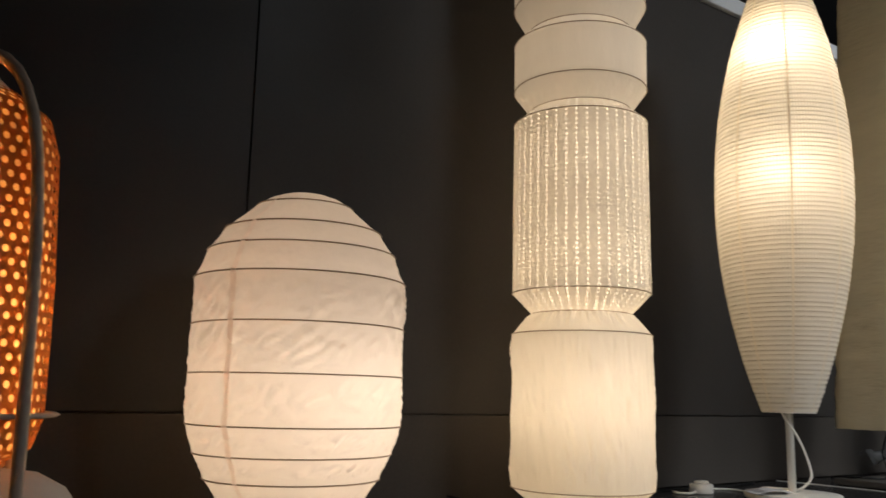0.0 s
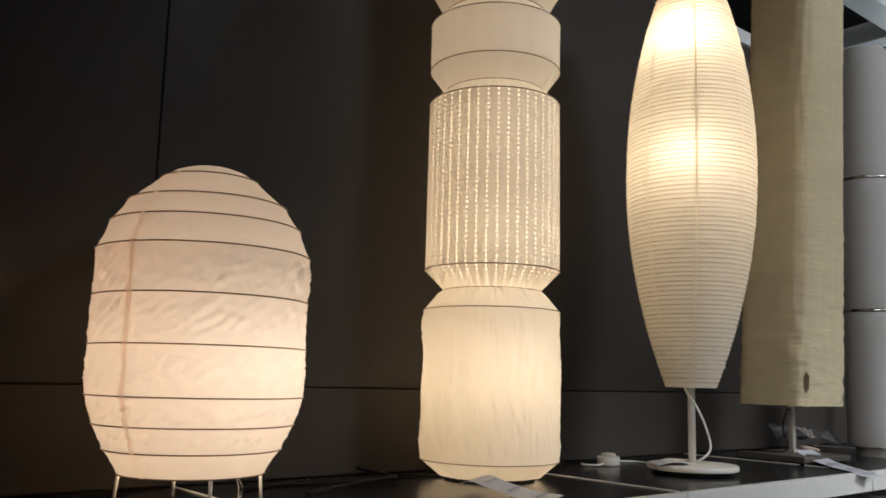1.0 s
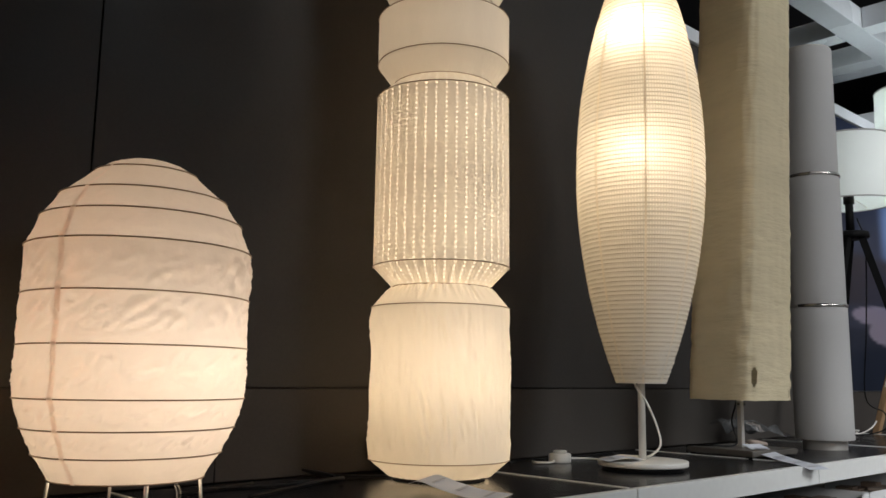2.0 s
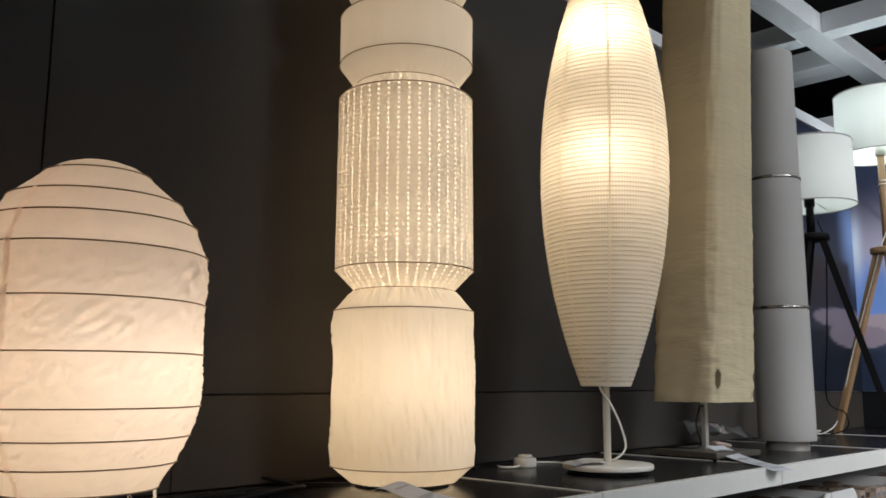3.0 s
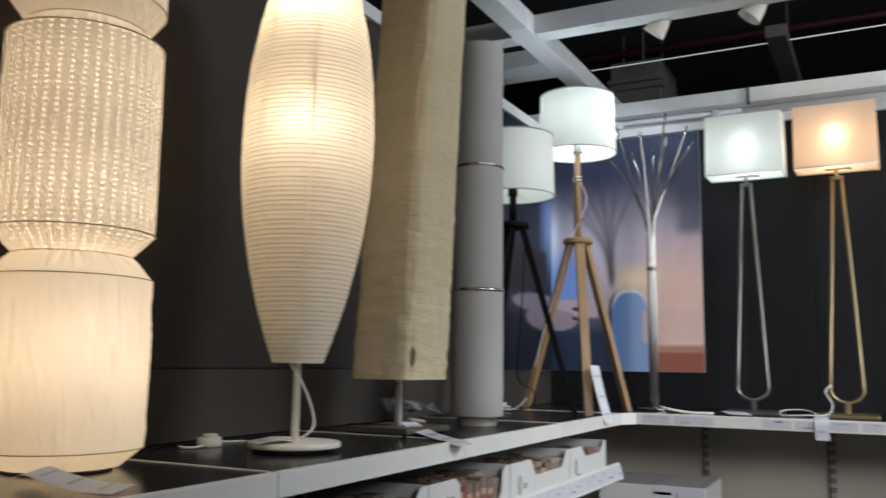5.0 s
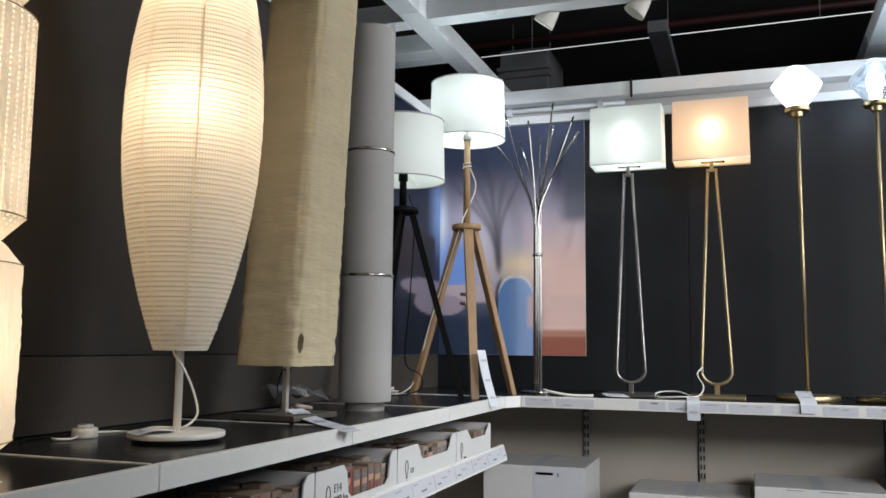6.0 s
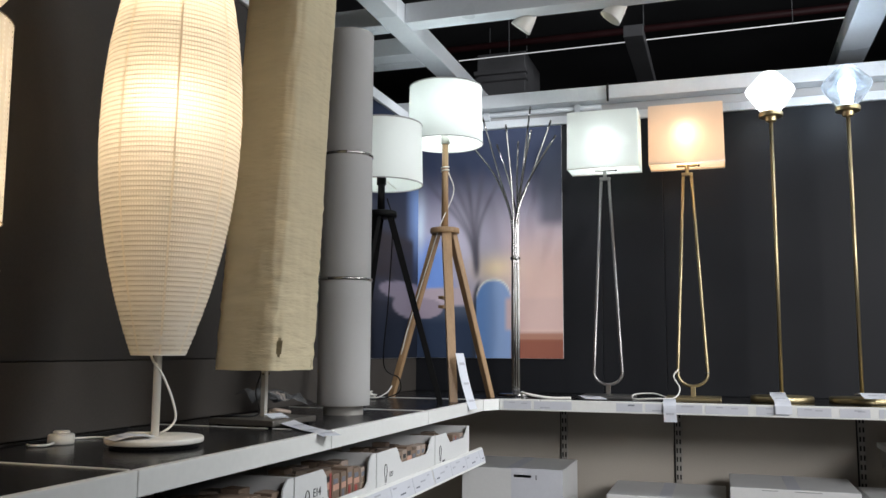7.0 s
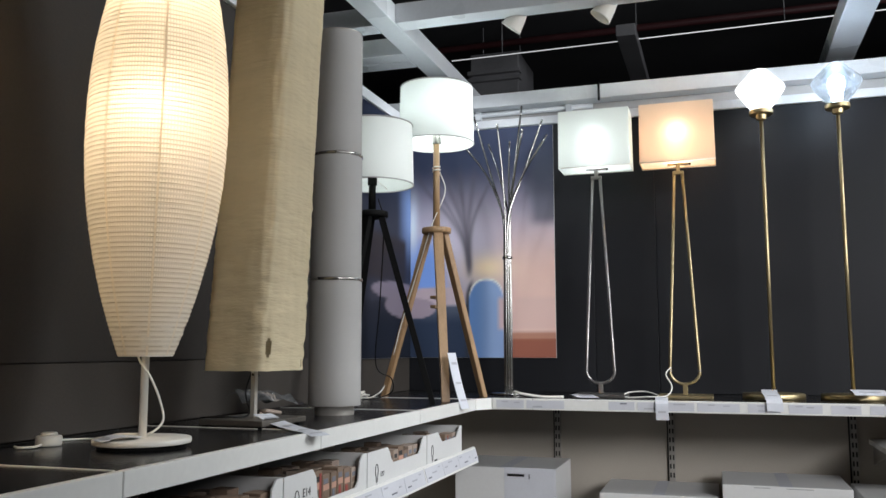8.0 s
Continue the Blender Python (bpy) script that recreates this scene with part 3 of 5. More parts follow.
part("paper_shade", revolve(prof, 300, wobble=lambda a, z: wr(a, z) * (0.3 if z > 0.40 or z < 0.10 else 1.0) * min(1.0, min(abs(z - h) for _, h in HOOPS) / 0.02)), LANTERN_PAPER, lantern)
for r, z in HOOPS:
    part("wire_hoop", ring(r + 0.0008, z, 0.0012), WIRE, lantern)
bm = bmesh.new()
for a0 in (radians(208), radians(28)):
    rows = []
    for r, z in prof:
        rows.append([bm.verts.new(((r + 0.0022) * math.cos(a0 + d), (r + 0.0022) * math.sin(a0 + d), z)) for d in (-0.03, 0.03)])
    for p, q in zip(rows, rows[1:]):
        bm.faces.new((p[0], p[1], q[1], q[0]))
part("glued_seam", bm, LANTERN_SEAM, lantern, "doubled strip of paper along the seam")
for a in (-10, 80, 170, 260):
    c, s = math.cos(radians(a)), math.sin(radians(a))
    part("leg", tube([(0.109 * c, 0.109 * s, 0.051), (0.114 * c, 0.114 * s, 0.0)], 0.0026, 8), WHITEMETAL, lantern, "thin white wire leg")
part("brace", tube([(0.114 * math.cos(radians(260)), 0.114 * math.sin(radians(260)), 0.004), (-0.005, -0.08, 0.052)], 0.0022, 6), WHITEMETAL, lantern, "thin slanting wire brace")
part("lamp_holder", revolve([(0.038, 0.0), (0.038, 0.004), (0.034, 0.006), (0.012, 0.007)], 32, (True, True)), WHITEPLASTIC, lantern, "white round holder").location = (0.055, -0.045, 0)
part("hook", tube([(0.058, -0.045, 0.006), (0.056, -0.05, 0.03), (0.048, -0.055, 0.045), (0.062, -0.05, 0.03), (0.060, -0.045, 0.008)], 0.0012, 6, 0.006), CHROME, lantern)
part("bulb", revolve([(0.012, 0.14), (0.014, 0.16), (0.03, 0.19), (0.03, 0.21), (0.016, 0.232), (0.001, 0.236)], 24), BULB_WARM, lantern, "lit warm bulb")
lamp("lantern_light", "POINT", (LX + 0.018, LY - 0.045, SHELF + 0.215), 1.0, (1.0, 0.85, 0.71), 0.03)

# tall column lamp of stacked paper drums
CX, CY = -0.500, 0.149
column = thing("column_lamp", "lit tall white paper column lamp with pierced middle drum", "floor lamp", (CX, CY, 0))
LOWDRUM = [(0.1022, 1.3575), (0.1435, 1.3895), (0.1415, 1.44), (0.141, 1.545), (0.1415, 1.645), (0.1435, 1.6947), (0.1027, 1.7365)]
column_fold = folds(52, 8, 0.12, 0.0075, 11.0)
part("lower_drum", revolve(spread(LOWDRUM, 0.005), 280, wobble=lambda a, z: column_fold(a, z) * min(1.0, min(abs(z - h) for h in (1.3895, 1.6947)) / 0.03)), COLUMN_PAPER, column, "wrinkled plain paper drum")
MIDS = [(0.1027, 1.7375), (0.143, 1.7796), (0.1425, 1.96), (0.1415, 2.143), (0.108, 2.172)]
UPS = [(0.108, 2.1725), (0.1415, 2.219), (0.142, 2.27), (0.142, 2.323), (0.112, 2.3512)]
TOPS = [(0.112, 2.3518), (0.143, 2.408), (0.1445, 2.52), (0.144, 2.60), (0.11, 2.63)]
part("upper_drum", revolve(spread(UPS, 0.008), 96, wobble=crumple(3, 0.0006, 7.0)), COLUMN_PAPER, column, "plain paper drum")
part("top_drum", revolve(spread(TOPS, 0.008), 96, wobble=crumple(3, 0.0006, 9.0)), COLUMN_PAPER, column, "plain paper drum")


def pierced(profile, columns, rise, hole, stagger=False):
    """A drum of revolution with a small hexagonal hole in each cell."""
    verts, faces = [], []
    runs = []
    for (r0, z0), (r1, z1) in zip(profile, profile[1:]):
        n = max(1, round(math.hypot(r1 - r0, z1 - z0) / rise))
        runs += [(r0 + (r1 - r0) * k / n, z0 + (z1 - z0) * k / n, r0 + (r1 - r0) * (k + 1) / n, z0 + (z1 - z0) * (k + 1) / n) for k in range(n)]
    step = 2 * math.pi / columns
    for level, (r0, z0, r1, z1) in enumerate(runs):
        for c in range(columns):
            a0 = (c + (0.5 if stagger and level % 2 else 0)) * step
            rm = (r0 + r1) / 2
            place = lambda u, v: ((r0 + (r1 - r0) * v) * math.cos(a0 + step * u), (r0 + (r1 - r0) * v) * math.sin(a0 + step * u), z0 + (z1 - z0) * v)
            outer = [(0, 0), (0.5, 0), (1, 0), (1, 0.5), (1, 1), (0.5, 1), (0, 1), (0, 0.5)]
            hu, hv = hole / (step * rm), hole / max(1e-6, math.hypot(r1 - r0, z1 - z0))
            b = len(verts)
            verts += [place(u, v) for u, v in outer]
            verts += [place(0.5 + hu * math.cos(math.atan2(v - 0.5, u - 0.5)), 0.5 + hv * math.sin(math.atan2(v - 0.5, u - 0.5))) for u, v in outer]
            faces += [(b + k, b + (k + 1) % 8, b + 8 + (k + 1) % 8, b + 8 + k) for k in range(8)]
    me = bpy.data.meshes.new("pierced_drum")
    me.from_pydata(verts, [], faces)
    bm = bmesh.new()
    bm.from_mesh(me)
    bpy.data.meshes.remove(me)
    bmesh.ops.remove_doubles(bm, verts=bm.verts, dist=0.00005)
    return bm


part("pierced_drum", pierced(MIDS, 43, 0.0103, 0.0026), DRUM_PAPER, column, "paper drum pierced with rows of small holes")
part("lining", revolve(spread([(r - 0.005, z) for r, z in MIDS], 0.02), 96), LINING_PAPER, column, "thin glowing paper lining behind the holes")
for r, z in ((0.1435, 1.3895), (0.1435, 1.6947), (0.1027, 1.737), (0.143, 1.7796), (0.1415, 2.143), (0.108, 2.172), (0.1415, 2.219), (0.142, 2.323), (0.112, 2.3515), (0.143, 2.408), (0.144, 2.60)):
    part("wire_hoop", ring(r + 0.0005, z, 0.0011), WIRE, column)
part("base", revolve([(0.092, 1.3505), (0.094, 1.3515), (0.094, 1.3555), (0.05, 1.358)], 48, (True, True)), BLACKPLASTIC, column, "round black base under the paper")
part("bulb", revolve([(0.013, 1.48), (0.014, 1.50), (0.03, 1.53), (0.03, 1.55), (0.015, 1.572), (0.001, 1.576)], 24), BULB_WARM, column, "lit warm bulb")
for z, w in ((1.56, 1.15), (1.84, 0.80), (2.06, 0.65), (2.27, 0.25), (2.47, 0.3)):
    lamp("column_light", "POINT", (CX - 0.01, CY - 0.02, z), w, WARM, 0.03)

# spindle-shaped ribbed paper lamp
spindle = thing("spindle_lamp", "lit ribbed rice paper spindle lamp on a white pole and disc", "floor lamp", (0, 0, SHELF))
HALF, MID, RMAX, REND = 0.512, 0.708, 0.151, 0.056


def spindle_radius(z):
    t = min(1.0, abs(z - MID) / HALF)
    return REND + (RMAX - REND) * (1 - t ** 2.05)


def lean(z):
    return Vector((0.010 * (z - 0.2), -0.014 * (z - 0.2), 0))


RIBS = 100
bm = bmesh.new()
rows = []
for k in range(RIBS * 3 + 1):
    z = MID - HALF + 2 * HALF * k / (RIBS * 3)
    r = spindle_radius(z) + 0.0016 * math.sin(math.pi * ((k % 3) / 3)) - 0.0002
    o = lean(z)
    row = []
    for i in range(96):
        a = 2 * math.pi * i / 96
        rr = r + (0.0012 + 0.0024 * min(1.0, max(0.0, (0.30 - z) / 0.08))) * noise.noise(Vector((math.cos(a) * 2, math.sin(a) * 2, z * 60)))
        row.append(bm.verts.new((o.x + rr * math.cos(a), o.y + rr * math.sin(a), z)))
    rows.append(row)
for p, q in zip(rows, rows[1:]):
    for i in range(96):
        j = (i + 1) % 96
        bm.faces.new((p[i], p[j], q[j], q[i]))
part("paper_shade", bm, LOZENGE_PAPER, spindle, "ribbed translucent rice paper shade")
bm = bmesh.new()
for k in range(RIBS + 1):
    z = MID - HALF + 2 * HALF * k / RIBS
    o = lean(z)
    ring(spindle_radius(z) + 0.0003, z + 0.0011 * math.sin(k * 2.7), 0.00055, 64, o.x, o.y, bm, 4)
tagged(part("rib_wire", bm, RIBWIRE, spindle, "fine spiral of rib wire"), kind="stuff")
for s in range(8):
    a0 = radians(s * 45 - 141)
    bm, rows = bmesh.new(), []
    for k in range(RIBS * 2 + 1):
        z = MID - HALF + 2 * HALF * k / (RIBS * 2)
        r, o = spindle_radius(z) + (0.0024 if k % 2 else 0.0012), lean(z)
        rows.append([bm.verts.new((o.x + r * math.cos(a0 + d), o.y + r * math.sin(a0 + d), z)) for d in (-0.0022 / r, 0.0022 / r)])
    for p, q in zip(rows, rows[1:]):
        bm.faces.new((p[0], p[1], q[1], q[0]))
    part("seam", bm, SEAM_PAPER, spindle, "doubled paper seam")
part("bottom_hoop", ring(REND, MID - HALF, 0.0016), WHITEMETAL, spindle)
part("pole", revolve([(0.0085, 0.02), (0.0085, 1.15)], 20, (True, True)), WHITEMETAL, spindle, "white metal pole")
part("base_disc", revolve([(0.092, 0.0085), (0.101, 0.0095), (0.1025, 0.0115), (0.1025, 0.0195), (0.1005, 0.0212), (0.03, 0.0216), (0.009, 0.0225)], 64, (True, True)), WHITEMETAL, spindle, "round white metal foot")
# Black ring drawn for the shade in the gap beneath the raised disc.
part("rubber_ring", revolve([(0.092, 0.0), (0.092, 0.0083)], 48, (True, True)), BLACKPLASTIC, spindle, "black ring standing in for the shaded gap under the foot")
part("power_cord", tube([(-0.012, 0.012, 0.26), (-0.018, 0.005, 0.195), (0.004, -0.012, 0.15), (0.026, -0.022, 0.10), (0.034, -0.026, 0.055), (0.014, -0.01, 0.030), (0.02, 0.03, 0.026), (0.01, 0.08, 0.024), (0.05, 0.13, 0.006), (0.09, 0.22, 0.003), (0.02, 0.28, 0.003)], 0.0026, 8, 0.006), WHITEPLASTIC, spindle, "white power cord")
for z in (0.66, 1.00):
    part("bulb", revolve([(0.013, z), (0.015, z + 0.02), (0.03, z + 0.05), (0.03, z + 0.07), (0.014, z + 0.092), (0.001, z + 0.096)], 20), BULB_WARM, spindle, "lit warm bulb").location = (-0.030, -0.022, 0)
lamp("spindle_light", "POINT", (-0.056, -0.041, SHELF + 0.720), 1.40, (1.0, 0.845, 0.68), 0.05)
lamp("spindle_light", "POINT", (-0.056, -0.038, SHELF + 1.02), 1.5, (1.0, 0.845, 0.68), 0.03)

switch = thing("cord_switch", "round white foot switch on the black shelf", "switch", (-0.036, 0.215, SHELF))
part("body", revolve([(0.026, 0.0005), (0.0275, 0.004), (0.0275, 0.020), (0.0255, 0.0225), (0.018, 0.023)], 40, (True, True)), WHITEPLASTIC, switch)
part("button", revolve([(0.0175, 0.0232), (0.0175, 0.028), (0.015, 0.030), (0.001, 0.0305)], 32, (True, False)), WHITEPLASTIC, switch, "raised round button")
part("power_cord", tube([(-0.026, -0.004, 0.006), (-0.055, -0.012, 0.004), (-0.075, 0.01, 0.004), (-0.06, 0.035, 0.004)], 0.0028, 8, 0.005), WHITEPLASTIC, switch, "white cord")

# square cream paper lamp with a torn corner
CRX, CRY = 0.5545, 0.0527
cream = thing("square_paper_lamp", "unlit tall square lamp of yellowed cream paper with torn hole", "floor lamp", (CRX, CRY, SHELF), -6)
bm, rows, n = bmesh.new(), [], 40
H0, H1 = 0.152, 1.46
for k in range(181):
    z = H0 + (H1 - H0) * k / 180
    half = 0.1035 - 0.0055 * (z - H0)
    row = []
    for i in range(4 * n):
        side_i, u = divmod(i, n)
        u = u / n * 2 - 1
        x, y = ((u, -1), (1, u), (-u, 1), (-1, -u))[side_i]
        big = (abs(x) ** 4.5 + abs(y) ** 4.5) ** (1 / 4.5)
        p = Vector((x * half * 1.075 / big, y * half * 1.075 / big, z))
        d = noise.noise(Vector((x * 2, y * 2, z * 38))) * (0.0034 if z < 0.62 else 0.0010) + noise.noise(Vector((x * 5 + 9, y * 5, z * 9))) * 0.0016
        p += Vector((x, y, 0)) * d
        p.z += 0.002 * noise.noise(Vector((x * 3, y * 3, 2))) if k in (0, 180) else 0
        row.append(bm.verts.new(p + Vector((0.0247, -0.0403, 0)) * (z - H0)))
    rows.append(row)
quads = []
for k, (p, q) in enumerate(zip(rows, rows[1:])):
    for i in range(4 * n):
        j = (i + 1) % (4 * n)
        z = H0 + (H1 - H0) * (k + 0.5) / 180
        side_i, u = divmod(i, n)
        edge = 0.35 * noise.noise(Vector((u * 0.7, z * 90, 5)))
        torn = side_i == 0 and (((u - 2.4) / 1.9) ** 2 + ((z - H0 - 0.062) / 0.029) ** 2 < 1 + edge or (u == 31 and 0.008 < z - H0 < 0.03))
        if not torn:
            bm.faces.new((p[i], p[j], q[j], q[i]))
part("paper_shade", bm, CREAM_CLOTH, cream, "crinkled yellowed paper shade")
part("pole", box(-0.007, 0.007, -0.007, 0.007, 0.022, 1.40, 0.001), BRUSHED, cream, "square nickel pole", smooth=False)
part("base_plate", box(-0.105, 0.105, -0.105, 0.105, 0.006, 0.022, 0.003), solid("dull_grey_metal", (0.16, 0.145, 0.125), 0.4, 0.6, vary=0.2), cream, "square dull metal base", smooth=False)
for x in (-0.088, 0.088):
    for y in (-0.088, 0.088):
        part("foot", box(x - 0.01, x + 0.01, y - 0.01, y + 0.01, 0, 0.0055), BLACKPLASTIC, cream, smooth=False)
part("thumb_screw", tube([(-0.009, 0, 0.140), (0.016, -0.004, 0.140)], 0.004, 8), CHROME, cream)
part("power_cord", tube([(0, 0.009, 0.15), (-0.012, 0.02, 0.09), (-0.01, 0.01, 0.03), (-0.07, 0.05, 0.026), (-0.05, 0.14, 0.02), (0.02, 0.2, 0.004)], 0.0024, 8, 0.008), BLACKPLASTIC, cream, "black power cord")

bag = thing("plastic_bag", "crumpled clear plastic bag behind the square lamp", "bag", (0.80, 0.15, SHELF))
bm = bmesh.new()
bmesh.ops.create_grid(bm, x_segments=16, y_segments=10, size=0.5)
for v in bm.verts:
    x, y = v.co.x * 0.27, v.co.y * 0.13
    v.co = (x, y, 0.060 + 0.035 * noise.noise(Vector((x * 18, y * 18, 3))) + 0.05 * (0.3 - v.co.x) - 0.25 * abs(y))
    v.co.z = max(0.001, v.co.z)
part("film", bm, CLEARBAG, bag)
part("cord_bundle", tube([(-0.04, 0, 0.012), (0.03, 0.02, 0.02), (0.05, -0.02, 0.012), (-0.03, -0.02, 0.022), (0.0, 0.02, 0.018), (0.04, 0.0, 0.012)], 0.006, 8, 0.01), PALECARD, bag, "beige bundle inside")

# three-part grey cylinder lamp
GX, GY = 0.982, 0.006
grey = thing("cylinder_lamp", "unlit tall grey fabric cylinder lamp with metal bands", "floor lamp", (GX, GY, SHELF))
for k, (z0, z1) in enumerate(((0.030, 0.4315), (0.4415, 0.8450), (0.8550, 1.2700))):
    r = 0.0850 - 0.0022 * k
    part("fabric_drum", revolve(spread([(r - 0.001, z0), (r, z0 + 0.002), (r, z1 - 0.002), (r - 0.001, z1)], 0.05), 72), GREY_SHADE, grey, "grey fabric section")
    if k < 2:
        part("metal_band", revolve([(r - 0.004, z1 + 0.0003), (r + 0.0022, z1 + 0.0006), (r + 0.0026, z1 + 0.005), (r + 0.0022, z1 + 0.0094), (r - 0.004, z1 + 0.0097)], 72), BANDMETAL, grey, "thin nickel band")
part("top_cap", revolve([(0.0806, 1.2703), (0.079, 1.2735), (0.02, 1.274)], 64, (True, True)), BRUSHED, grey)
part("metal_base", revolve([(0.063, 0.0), (0.064, 0.002), (0.064, 0.027), (0.079, 0.0295)], 64, (True, True)), BRUSHED, grey, "brushed nickel foot")
note = thing("paper_slip", "small white paper slip beside the cylinder lamp", "paper", (1.16, 0.03, SHELF))
part("slip", sheet([(-0.05, 0, 0.001), (0, 0.01, 0.004), (0.05, 0.015, 0.001)], 0.05), TAGPAPER, note, smooth=False)


# ---- tripod lamps ----
def tripod(where, feet, hub_z, shade_z, shade_top, shade_r, wood, label, cord, shelf_piece):
    t = thing("tripod_lamp", label, "floor lamp", (*where, SHELF), 0, "tripod lamps")
    hz = hub_z - SHELF
    part("hub", revolve([(0.060, hz - 0.024), (0.064, hz - 0.021), (0.064, hz - 0.003), (0.061, hz)], 48, (True, True)), wood, t, "round wooden hub")
    for fx, fy in feet:
        d = Vector((fx - where[0], fy - where[1], 0))
        top, foot = d.normalized() * 0.038 + Vector((0, 0, hz - 0.022)), d.copy()
        ahead = (foot - top).normalized()
        side_v = ahead.cross(Vector((0, 0, 1))).normalized()
        out = ahead.cross(side_v)
        bm = bmesh.new()
        rows = []
        for k, (w, h) in ((0, (0.0205 if wood == ASH else 0.025, 0.013)), (1, (0.0165 if wood == ASH else 0.020, 0.011))):
            c = top if k == 0 else foot
            row = []
            for a, b in ((-1, -1), (1, -1), (1, 1), (-1, 1)):
                p = c + side_v * w * a + out * h * b
                if k:
                    p -= ahead * (p.z / ahead.z)
                row.append(bm.verts.new(p))
            rows.append(row)
        for k in range(4):
            m = (k + 1) % 4
            bm.faces.new((rows[0][k], rows[0][m], rows[1][m], rows[1][k]))
        bm.faces.new(rows[0])
        bm.faces.new(rows[1][::-1])
        bmesh.ops.recalc_face_normals(bm, faces=bm.faces)
        bmesh.ops.bevel(bm, geom=list(bm.edges), offset=0.002, segments=2, affect="EDGES")
        part("leg", bm, wood, t, "tapered wooden leg", smooth=False)
    part("stem", revolve([(0.0155, hz), (0.0135, shade_z - SHELF + 0.03)], 24, (True, True)), wood, t, "round wooden stem")
    part("lamp_holder", revolve([(0.019, shade_z - SHELF + 0.0), (0.019, shade_z - SHELF + 0.055)], 24, (True, True)), WHITEPLASTIC if wood == ASH else BLACKPLASTIC, t)
    z0, z1 = shade_z - SHELF, shade_top - SHELF
    sh = part("shade", revolve(spread([(shade_r, z0), (shade_r - 0.006, z1)], 0.04), 72), WHITE_SHADE, t, "white fabric drum shade")
    part("rim", ring(shade_r, z0, 0.0025), GREY_SHADE, sh)
    part("rim", ring(shade_r - 0.006, z1, 0.003), GREY_SHADE, sh)
    for a in (0, 120, 240):
        c, s = math.cos(radians(a)), math.sin(radians(a))
        part("spoke", tube([(0.018 * c, 0.018 * s, z0 + 0.03), (shade_r * c, shade_r * s, z0 + 0.012)], 0.0016, 6), WHITEMETAL, sh)
    part("bulb", revolve([(0.013, z0 + 0.055), (0.015, z0 + 0.07), (0.03, z0 + 0.10), (0.03, z0 + 0.12), (0.014, z0 + 0.142), (0.001, z0 + 0.146)], 24), BULB_COOL, t, "lit cool bulb")
    part("power_cord", tube([Vector(p) - Vector((*where, SHELF)) for p in cord], 0.0026, 8, 0.012), WHITEPLASTIC if wood == ASH else BLACKPLASTIC, t, "power cord")
    if shelf_piece:
        part("cord_winder", box(-0.05, 0.035, -0.012, 0.012, 0.385, 0.398, 0.002), wood, t, smooth=False)
        part("cord_winder", box(-0.05, 0.035, -0.012, 0.012, 0.425, 0.438, 0.002), wood, t, smooth=False)
        part("cord_wrap", tube([(0.0175 * math.cos(k), 0.0175 * math.sin(k), 0.985 + 0.0022 * k) for k in [j * 0.5 for j in range(28)]], 0.0026, 6), WHITEPLASTIC, t, "cord wound round the stem")
    return t


TW = (1.93, -0.03)
tripod(TW, ((1.735, -0.133), (1.94, 0.215), (2.125, -0.185)), 2.086, 2.462, 2.716, 0.166, ASH, "pale ash tripod lamp with a lit white drum shade", [(1.946, -0.04, 2.34), (1.96, -0.06, 2.25), (1.90, -0.02, 2.10), (1.90, 0.03, 1.95), (1.91, 0.13, 1.65), (1.93, 0.20, 1.42), (1.86, 0.23, 1.36), (1.82, 0.27, 1.354)], True)
TB = (1.54, 0.112)
tripod(TB, ((1.615, -0.118), (1.71, 0.295), (1.30, 0.175)), 2.106, 2.214, 2.458, 0.166, BLACKWOOD, "black stained tripod lamp with a lit white drum shade", [(1.55, 0.09, 2.16), (1.56, 0.07, 2.05), (1.60, 0.10, 1.75), (1.66, 0.14, 1.50), (1.78, 0.12, 1.44), (1.84, 0.14, 1.38), (1.80, 0.20, 1.354), (1.74, 0.26, 1.354)], False)
lamp("tripod_light", "POINT", (TW[0], TW[1], 2.635), 1.9, COOL, 0.025)
lamp("tripod_light", "POINT", (TB[0], TB[1], 2.32), 0.7, COOL, 0.03)
plug = thing("cord_bundle", "tied bundle of white power cord at the tripod foot", "cord", (1.80, 0.26, SHELF))
part("coil", tube([(-0.05, -0.02, 0.006), (0.0, 0.02, 0.02), (0.05, 0.01, 0.03), (-0.03, -0.01, 0.022), (0.03, -0.02, 0.016), (0.05, 0.02, 0.012), (-0.05, 0.0, 0.012), (0.02, 0.01, 0.03), (0.04, -0.01, 0.006)], 0.0034, 8, 0.01), WHITEPLASTIC, plug)

